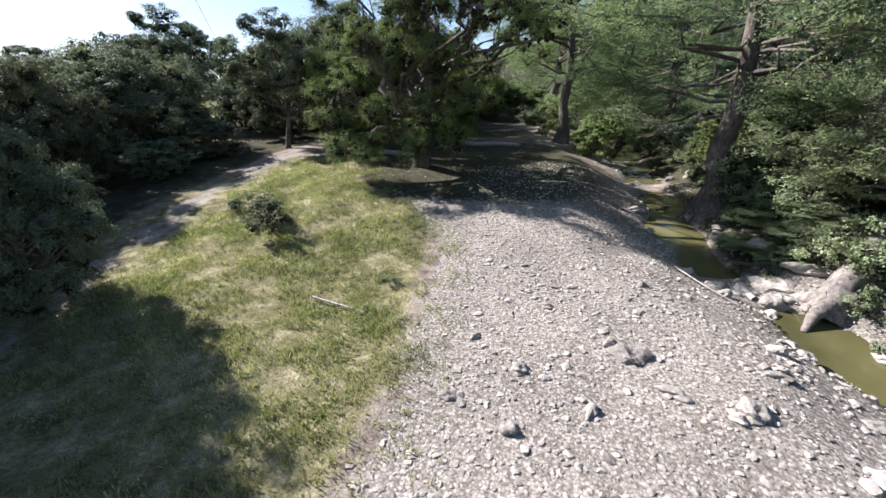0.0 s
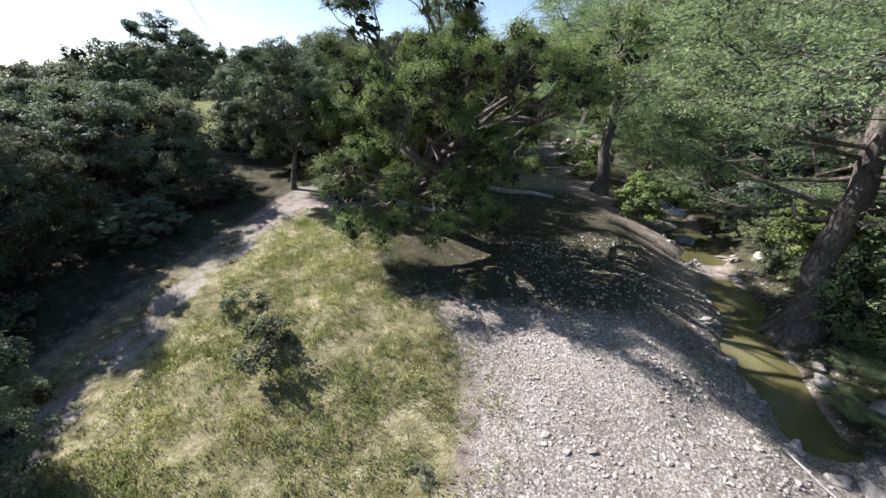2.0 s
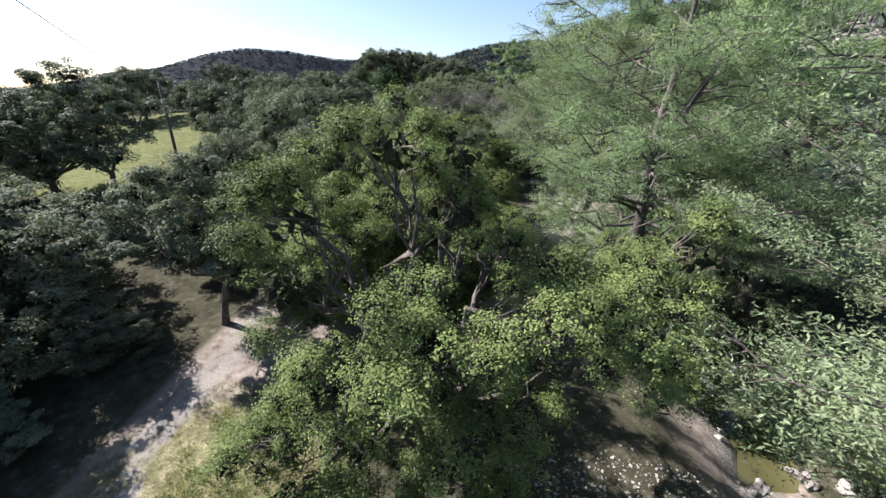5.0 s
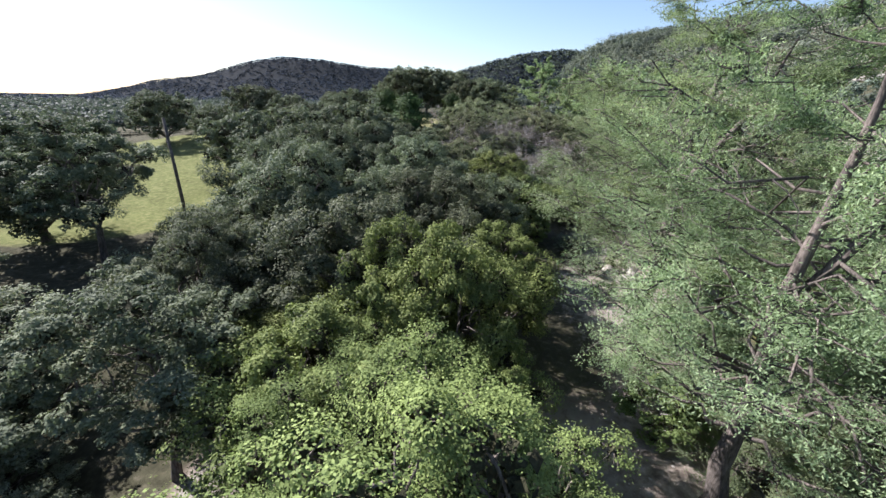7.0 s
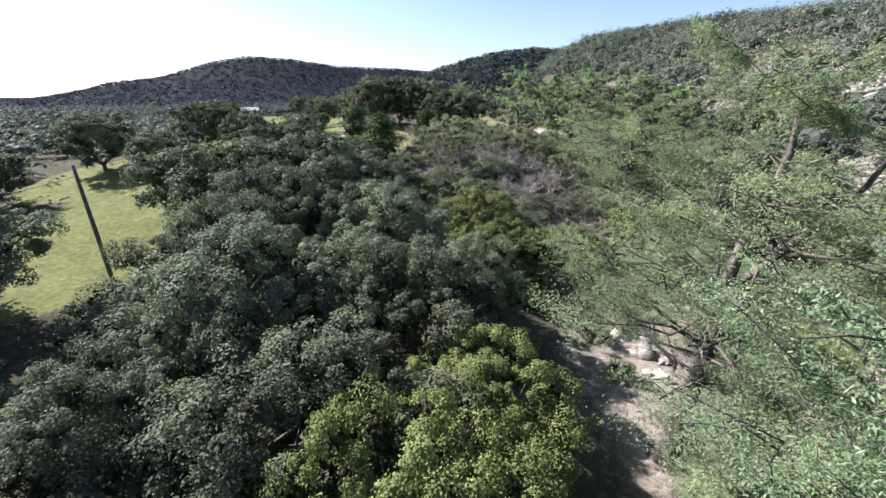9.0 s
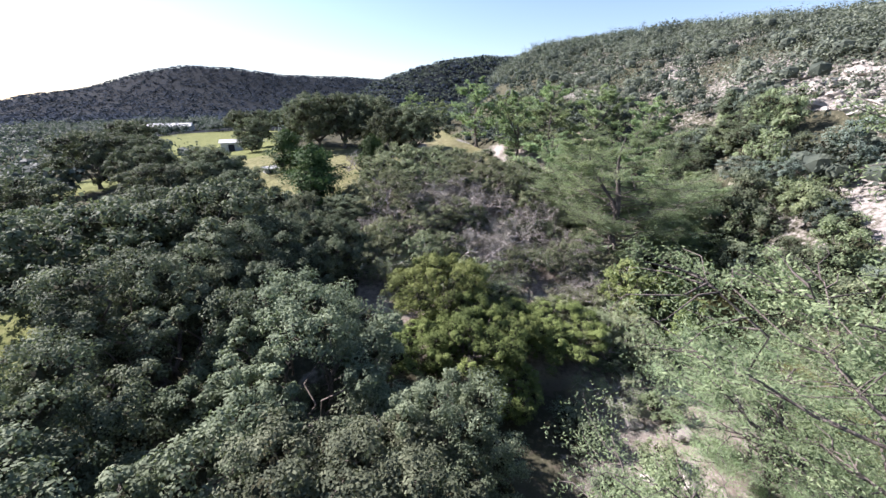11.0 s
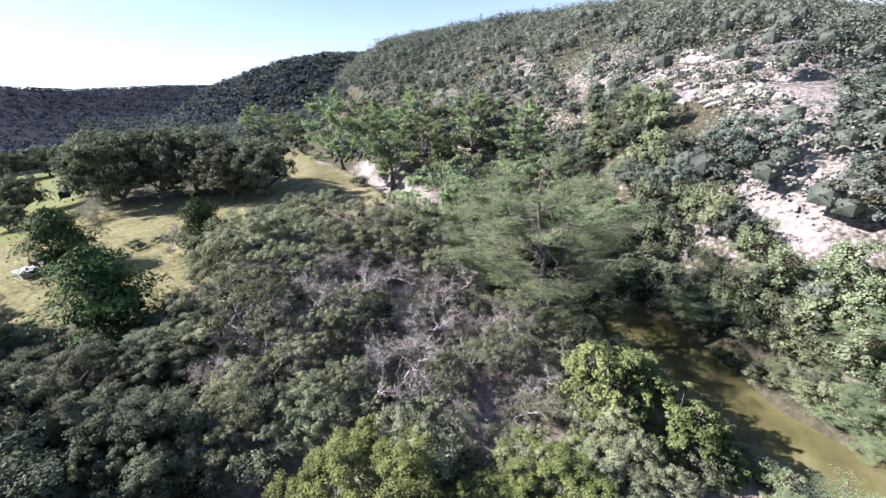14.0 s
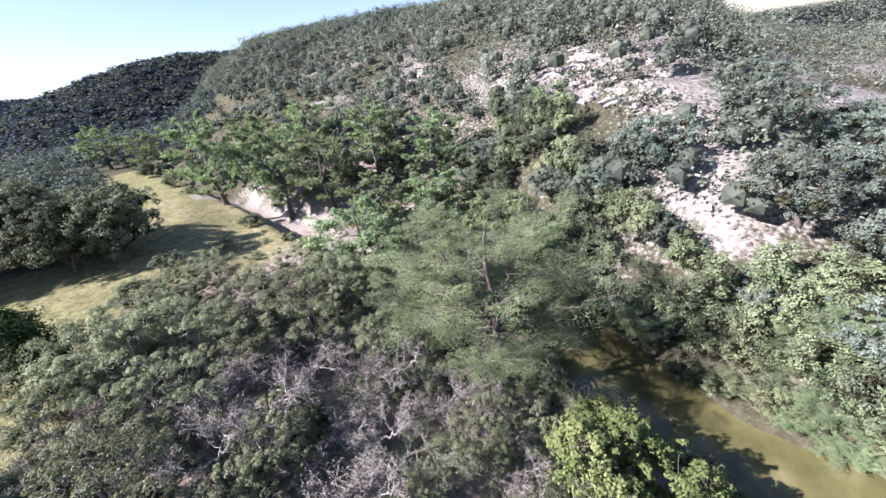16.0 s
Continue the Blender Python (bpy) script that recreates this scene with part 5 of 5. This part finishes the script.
def far_wood(name, label, seed, n, r0, r1, a0, a1, size, per, leaf, near_box, material, low=0.5, high=1.0, sunk=0.0, squash=1.0, hearted=True, ruffle=0.4, mottle=0.17):
    """Woodland far off: crowns of many leaf clumps, all in one mesh."""
    rng = np.random.default_rng(seed)
    r = np.sqrt(rng.uniform(r0 ** 2, r1 ** 2, n))
    a = np.radians(rng.uniform(a0, a1, n))
    x, y = -5 + r * np.sin(a), 42 + r * np.cos(a)
    ok = ~clearing(x, y) & ~near_box(x, y)
    x, y = x[ok], y[ok]
    n = len(x)
    s = rng.uniform(low, high, n) * size
    z = terrain(x, y) - sunk * s
    lob = rng.normal(0, 1, (n, 8, 3)) * np.array([0.32, 0.32, 0.17])
    pick = rng.integers(8, size=(n, per))
    d = sphere_dirs(rng, n * per, 0.55).reshape(n, per, 3)
    c = np.take_along_axis(lob, pick[..., None].repeat(3, -1), 1) + d * rng.uniform(0.18, 0.3, (n, per, 1)) * np.array([1, 1, 0.8])
    c[..., 2] = np.maximum(c[..., 2] + 0.5, 0.05)
    c[..., 2] *= squash
    d = d * squash + np.array([0, 0, 1.2 * (1 - squash)])
    C = c * s[:, None, None] + np.stack([x, y, z], -1)[:, None]
    v, f = leaves(rng, C.reshape(-1, 3), d.reshape(-1, 3) + np.array([0, 0, 0.4]), leaf, leaf * 0.7, 0.0, ruffle)
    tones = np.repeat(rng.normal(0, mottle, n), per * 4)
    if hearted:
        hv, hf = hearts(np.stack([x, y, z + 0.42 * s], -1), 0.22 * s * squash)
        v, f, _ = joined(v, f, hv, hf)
        # hearts are toned darker: the shade inside the crowns, put into colour
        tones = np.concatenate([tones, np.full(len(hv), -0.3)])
    me = mesh_of(name, v, f, material)
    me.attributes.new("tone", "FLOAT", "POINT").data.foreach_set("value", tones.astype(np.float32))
    return tagged(new(name, me), label, "woodland", kind="stuff")


inner = lambda x, y: ((x > -56) & (x < 31) & (y < 97)) | ((x > 18) & (x < 40) & (y < 62)) | (np.hypot(x + 5, y - 42) < 52) & (x < 18)
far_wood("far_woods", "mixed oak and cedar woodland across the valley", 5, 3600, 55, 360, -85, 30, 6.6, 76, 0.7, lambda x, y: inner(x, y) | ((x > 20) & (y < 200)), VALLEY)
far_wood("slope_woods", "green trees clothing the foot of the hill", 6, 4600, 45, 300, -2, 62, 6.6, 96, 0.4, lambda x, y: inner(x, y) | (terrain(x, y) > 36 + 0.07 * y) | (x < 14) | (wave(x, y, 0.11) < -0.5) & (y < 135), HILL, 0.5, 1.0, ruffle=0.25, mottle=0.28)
far_wood("slope_scrub", "dense low scrub on the stony hillside", 7, 5600, 40, 330, 0, 100, 3.4, 34, 0.36, lambda x, y: inner(x, y) | (x < 24) | (wave(x, y, 0.16) > 0.55) & (y < 150) & (np.sin(x * 1.7) * np.sin(y * 1.3) > 0.25), HILL, 0.3, 1.25, hearted=False, ruffle=0.25, mottle=0.28)
far_wood("hilltop_scrub", "low dark oaks and cedars on the upper hillside", 13, 2500, 60, 240, 28, 88, 4.6, 44, 0.42, lambda x, y: inner(x, y) | (x < 40) | (wave(x, y, 0.16) > 0.6) & (y < 110), HILL, 0.45, 1.0, hearted=False, ruffle=0.25, mottle=0.28)
far_wood("shoulder_woods", "low oak scrub on the far shoulder of the hill", 17, 5000, 190, 560, 48, 105, 7.0, 16, 1.5, lambda x, y: x < 60, HILL, 0.5, 1.0, squash=0.7, hearted=False, ruffle=0.2, mottle=0.25)
far_wood("ridge_woods", "dark woodland covering the distant ridges, with blue haze in its leaf colour", 8, 25000, 320, 1500, -75, 45, 9.5, 11, 2.9, lambda x, y: (x > 60) & (y < 200), FAR_HAZE, sunk=0.0, squash=0.6, hearted=False, ruffle=0.08, mottle=0.12)
far_wood("hill_woods", "dense dark woodland on the hill across the valley", 12, 9000, 330, 800, -24, 30, 7.0, 12, 1.9, lambda x, y: (x > 60) & (y < 200), VALLEY, squash=0.7, hearted=False, ruffle=0.15)
far_wood("rear_woods", "dark woodland behind the gravel bar", 9, 500, 62, 160, 100, 290, 8.5, 40, 1.5, lambda x, y: (y > 0) & (x > -22), OAK)

# utility pole with its line
pole = tagged(new("utility_pole"), "tall dark wooden utility pole in the meadow", "pole")
pole.location = (-37.8, 48.9, H(-37.8, 48.9))
part("shaft", mesh_of("shaft", *tubes([np.array([[0, 0, -0.6, 0.17], [0.02, 0, 4, 0.155], [0, 0, 9.6, 0.12], [0, 0, 9.62, 0.01]])], 10), BARK_DARK, True), None, pole)
tagged(new("power_line", mesh_of("power_line", *tubes([np.array([[-37.8, 48.9, 14.0, 0.02], [-33, 42, 14.6, 0.02], [-28.6, 35.1, 15.7, 0.02], [-16, 16, 19.5, 0.02], [-4, -3, 24.5, 0.02], [10, -24, 31, 0.02]])], 5), BARK_DARK, True)), "thin dark overhead power line above the trees", "cable")


# ---- stones, rocks, logs ----
def stone_mesh(seed, flat=0.55, detail=1):
    rng = np.random.default_rng(seed)
    bm = bmesh.new()
    bmesh.ops.create_icosphere(bm, subdivisions=detail, radius=1.0)
    ph = rng.uniform(0, 6, 6)
    st = rng.uniform(0.7, 1.2, 3) * np.array([1, 1, flat])
    for v in bm.verts:
        c = v.co
        k = 1 + 0.22 * math.sin(c.x * 3 + ph[0]) + 0.2 * math.sin(c.y * 4 + ph[1]) + 0.14 * math.sin((c.z + c.x) * 5 + ph[2]) + rng.uniform(-0.07, 0.07)
        v.co = Vector((c.x * k * st[0], c.y * k * st[1], c.z * k * st[2]))
    me = bpy.data.meshes.new("stone")
    bm.to_mesh(me)
    bm.free()
    me.materials.append(STONE)
    return me


STONES = [stone_mesh(60 + i) for i in range(7)]
ROCKS = [stone_mesh(80 + i, 0.6, 3) for i in range(5)]


def on_gravel(rng, n, x0, x1, y0, y1):
    x, y = rng.uniform(x0, x1, n), rng.uniform(y0, y1, n)
    edge = np.interp(y, [-5, 6, 12, 17, 21], [-2.0, -1.6, -1.5, -1.3, -2.5])
    d, hw, lev = creek_at(x, y)
    ok = (x > edge + rng.normal(0, 0.5, n)) & (d > hw - 0.35)
    return x[ok], y[ok]


def rock(x, y, size, k, turn, sink=0.3, label="pale weathered limestone rock on the gravel"):
    ob = tagged(new("rock", ROCKS[k]), label, "rock", "loose rocks")
    ob.matrix_basis = pose(x, y, H(x, y) + size * (0.35 - sink), 4 * k, 5 - 3 * k, turn) @ Matrix.Diagonal((size, size * 0.8, size * 0.8, 1))
    return ob


for i, (x, y, sz) in enumerate([(2.7, 6.9, 0.33), (2.35, 7.25, 0.2), (4.3, 5.5, 0.3), (4.0, 5.4, 0.17), (3.2, 5.9, 0.24), (7.6, 9.6, 0.3), (7.2, 10.3, 0.34), (7.5, 10.9, 0.38), (6.9, 11.3, 0.3), (7.9, 11.6, 0.45), (6.3, 11.5, 0.25),
                                (8.3, 10.6, 0.3), (7.0, 8.4, 0.25), (7.7, 8.9, 0.22), (8.9, 12.0, 0.5), (9.8, 11.4, 0.45), (5.9, 12.4, 0.22), (10.4, 9.8, 0.5), (11.2, 8.2, 0.6), (10.9, 12.9, 0.6), (8.5, 13.4, 0.4), (-0.6, 7.2, 0.18), (0.4, 6.1, 0.2), (1.1, 8.6, 0.16),
                                (5.3, 6.7, 0.2), (6.0, 8.0, 0.22), (1.6, 5.2, 0.22), (0.2, 4.7, 0.2), (5.6, 4.6, 0.24), (6.6, 6.1, 0.2), (-0.9, 5.3, 0.16), (3.7, 9.9, 0.18), (9.3, 21.5, 0.5), (10.2, 24.0, 0.6), (9.8, 27.0, 0.5)]):
    rock(x, y, sz, i % 5, 37 * i)
rng = np.random.default_rng(90)
for i in range(64):
    y = rng.uniform(4.5, 25)
    x0, hw = np.interp(y, CRK[:, 1], CRK[:, 0]), np.interp(y, CRK[:, 1], CRK[:, 2])
    x = x0 + (1 if i % 2 else -1) * (hw + rng.uniform(-0.15, 0.75))
    rock(x, y, 0.09 + 0.3 * rng.random() ** 2, i % 5, rng.uniform(0, 360), 0.25, "rounded limestone rock at the edge of the creek")
# boulders and ledges in the creek bed and on the slope
for i, (x, y, sz) in enumerate([(4.5, 47.8, 0.9), (3.6, 49.5, 0.8), (5.4, 50.2, 0.9), (4.8, 45.5, 0.7), (5.8, 47.0, 0.6), (6.6, 52.6, 0.8), (4.0, 53.2, 0.6), (7.8, 55.5, 0.7), (17.8, 64.2, 0.45), (20.2, 56.2, 0.35), (46.8, 84.3, 1.6),
                                (33.6, 70.4, 0.7), (32.0, 64.5, 0.6), (-2.4, 63.8, 0.6), (0.6, 64.6, 0.6), (-10.5, 77.2, 0.9), (-9.2, 69.0, 0.7), (3.0, 62.4, 0.6), (49.5, 95.0, 1.5), (47.0, 99.0, 1.4), (52.0, 100.0, 1.6), (44.0, 91.0, 1.2)]):
    rock(x, y, sz, (i + 2) % 5, 53 * i, 0.3, "large pale limestone boulder half sunk in the bank")

rng = np.random.default_rng(91)
for i in range(48):
    cx, cy, rr = [(47, 99, 6), (46, 92, 5), (45, 86, 5), (52, 92, 7), (58, 102, 8)][i % 5]
    x, y = cx + rng.normal(0, rr * 0.6), cy + rng.normal(0, rr * 0.6)
    ob = rock(x, y, rng.uniform(0.5, 1.5), i % 5, rng.uniform(0, 360), 0.3, "pale limestone ledge rock on the hillside")
    ob.scale = (ob.scale[0] * 1.15, ob.scale[1], ob.scale[2] * 0.9)


def log(name, pts, label, mat_=BARK_GREY):
    return tagged(new(name, mesh_of(name, *tubes(pts, 9), mat_, True)), label, "log", "dead wood")


def ground_path(p, r0, r1, lift=0.1):
    n = len(p)
    return np.array([[x, y, H(x, y) + lift, r0 + (r1 - r0) * i / (n - 1)] for i, (x, y) in enumerate(p)])


# leaning grey trunk and roots at the water's edge
zb = H(8.9, 10.7)
log("dead_trunk", [np.array([[8.5, 10.4, zb - 0.4, 0.5], [8.9, 10.7, zb + 0.2, 0.38], [9.5, 11.1, zb + 0.9, 0.34], [10.3, 11.7, zb + 1.7, 0.3], [11.6, 12.4, zb + 2.9, 0.3], [13.2, 13.2, zb + 4.6, 0.22]]),
                   np.array([[8.9, 10.6, zb + 0.3, 0.26], [9.5, 10.1, zb + 0.1, 0.18], [10.3, 9.5, zb - 0.25, 0.1]]), np.array([[8.7, 10.6, zb + 0.2, 0.24], [8.2, 11.1, zb - 0.1, 0.16], [7.8, 11.6, zb - 0.45, 0.08]]),
                   np.array([[8.6, 10.4, zb + 0.1, 0.24], [8.1, 10.1, zb - 0.1, 0.15], [7.7, 9.7, zb - 0.4, 0.07]]), np.array([[9.2, 10.9, zb + 0.6, 0.2], [9.9, 10.6, zb + 0.2, 0.15], [10.4, 10.2, zb - 0.3, 0.09]])],
    "grey weathered tree trunk leaning over the creek", BARK_OLD)
for p, r0, r1 in [([(-3.6, 27.9), (-2.4, 27.5), (-0.8, 27.0), (0.4, 26.2)], 0.2, 0.1), ([(-8.4, 23.9), (-6.9, 23.3), (-5.7, 22.9)], 0.17, 0.1), ([(-5.2, 8.2), (-4.4, 8.0), (-3.5, 7.7)], 0.035, 0.02),
                  ([(5.2, 11.8), (5.6, 10.9), (6.1, 10.0)], 0.03, 0.015), ([(-9.8, 70.3), (-7.9, 69.6), (-6.2, 68.4)], 0.22, 0.12), ([(2.0, 45.0), (3.4, 44.2), (5.0, 44.0)], 0.16, 0.08), ([(7.1, 10.9), (6.95, 11.6)], 0.09, 0.06)]:
    log("fallen_log", [ground_path(p, r0, r1)], "grey fallen log lying on the ground")

# small shed, low sheds and fence in the valley
def box(bm, x0, x1, y0, y1, z0, z1):
    m = Matrix.Translation(((x0 + x1) / 2, (y0 + y1) / 2, (z0 + z1) / 2)) @ Matrix.Diagonal((x1 - x0, y1 - y0, z1 - z0, 1))
    bmesh.ops.create_cube(bm, size=1.0, matrix=m)


def shed(name, x, y, w, d, h, turn, label):
    e = tagged(new(name), label, "shed")
    e.matrix_basis = pose(x, y, H(x, y) - 0.1, 0, 0, turn)
    bm = bmesh.new()
    box(bm, -w / 2, w / 2, -d / 2, d / 2, -0.3, h)
    part("wall", bm, PAINT, e)
    bm = bmesh.new()
    v = [bm.verts.new(p) for p in ((-w / 2 - 0.3, -d / 2 - 0.3, h), (w / 2 + 0.3, -d / 2 - 0.3, h), (w / 2 + 0.3, 0, h + d * 0.22), (-w / 2 - 0.3, 0, h + d * 0.22), (w / 2 + 0.3, d / 2 + 0.3, h), (-w / 2 - 0.3, d / 2 + 0.3, h))]
    bm.faces.new((v[0], v[1], v[2], v[3]))
    bm.faces.new((v[3], v[2], v[4], v[5]))
    bm.faces.new((v[0], v[3], v[5]))
    bm.faces.new((v[1], v[4], v[2]))
    bm.faces.new((v[0], v[5], v[4], v[1]))
    part("roof", bm, PAINT, e)
    bm = bmesh.new()
    box(bm, -w * 0.15, w * 0.15, -d / 2 - 0.04, -d / 2 + 0.05, 0, h * 0.8)
    part("door", bm, DARK, e)
    return e


shed("shed", -58.5, 124.0, 4.2, 3.0, 2.1, 25, "small white metal shed at the field's edge")
shed("long_shed", -160, 244, 20, 7, 2.8, 20, "long low barn with a pale metal roof")
shed("lean_to", -35.3, 93.2, 1.7, 1.3, 0.8, 40, "little pale shelter under the trees")
fence = tagged(new("fence"), "old wooden post fence along the green field", "fence")
for i in range(14):
    x, y = -62 - 1.9 * i, 150 + 2.3 * i
    part("post", mesh_of("post", *tubes([np.array([[x, y, H(x, y) - 0.4, 0.09], [x, y, H(x, y) + 1.5, 0.08]])], 6), BARK_GREY, True), None, fence)

# ---- grass and gravel, last ----
rng = np.random.default_rng(71)
n = 76000
tx, ty = rng.uniform(-14.5, -0.8, n), rng.uniform(1.5, 22, n)
edge_g = np.interp(ty, [-5, 6, 12, 14, 17, 21], [-2.2, -1.8, -2.2, -3.4, -6.5, -8])
keep = (tx < edge_g + rng.normal(0, 0.7, n)) & (line_dist(TRACK, tx, ty) > 1.3 + rng.normal(0, 0.3, n)) & (tx > -13.6 + (ty - 12) * -0.15)
keep &= rng.random(n) < 0.42 + 0.25 * wave(tx, ty, 1.1) + 0.4 * wave(tx, ty, 3.1, 1.0)
tx, ty = tx[keep], ty[keep]
tz = terrain(tx, ty)
B = 5
root = np.repeat(np.stack([tx, ty, tz], -1), B, 0) + rng.normal(0, 0.05, (len(tx) * B, 3)) * np.array([1, 1, 0])
ang = rng.uniform(0, 2 * math.pi, len(root))
tuft = rng.uniform(0.5, 1.1, len(tx)) + 1.3 * (rng.random(len(tx)) < 0.05)
hgt = rng.uniform(0.03, 0.13, len(root)) * np.repeat(tuft, B)
lean = rng.uniform(0.2, 0.9, len(root)) * hgt
wd = np.stack([-np.sin(ang), np.cos(ang), 0 * ang], -1) * 0.012
tip = root + np.stack([np.cos(ang) * lean, np.sin(ang) * lean, hgt], -1)
midp = (root + tip) / 2 + np.array([0, 0, 1.0]) * (hgt * 0.12)[:, None]
gv = np.stack([root - wd * 0.7, midp - wd, tip, midp + wd], 1).reshape(-1, 3)
tagged(new("grass", mesh_of("grass", gv, np.arange(len(gv)).reshape(-1, 4), GRASS)), "short dry yellow-green grass on the bank", "grass", kind="stuff")

rng = np.random.default_rng(72)
sx, sy = on_gravel(rng, 520, -1.0, 7.6, 3.4, 11.5)
for x, y in list(zip(sx, sy))[:300]:
    sz = float(0.03 + 0.09 * rng.random() ** 2.2)
    ob = new("stone", STONES[int(rng.integers(7))])
    ob.parent = ground
    ob.matrix_basis = pose(x, y, H(x, y) + sz * 0.12, rng.uniform(-15, 15), rng.uniform(-15, 15), rng.uniform(0, 360)) @ Matrix.Scale(sz, 4)
sx, sy = on_gravel(rng, 11500, -2.6, 9.0, 1.5, 21)
ex, ey = rng.uniform(-11, 5, 700), rng.uniform(15, 32, 700)
sx, sy = np.concatenate([sx, ex]), np.concatenate([sy, ey])
base = [(np.array([v.co[:] for v in m_.vertices]), np.array([p.vertices[:] for p in m_.polygons])) for m_ in STONES]
sv, sf, off = [], [], 0
szs = 0.014 + 0.05 * rng.random(len(sx)) ** 2.5
szz = terrain(sx, sy)
for i in range(len(sx)):
    v, f = base[i % 7]
    a = rng.uniform(0, 6.28)
    c, s_ = math.cos(a), math.sin(a)
    sv.append(np.stack([v[:, 0] * c - v[:, 1] * s_, v[:, 0] * s_ + v[:, 1] * c, v[:, 2]], -1) * szs[i] + (sx[i], sy[i], szz[i] + szs[i] * 0.1))
    sf.append(f + off)
    off += len(v)
tagged(new("gravel_stones", mesh_of("gravel_stones", np.concatenate(sv), np.concatenate(sf), STONE)), "loose pale limestone gravel on the bar", "gravel", kind="stuff")
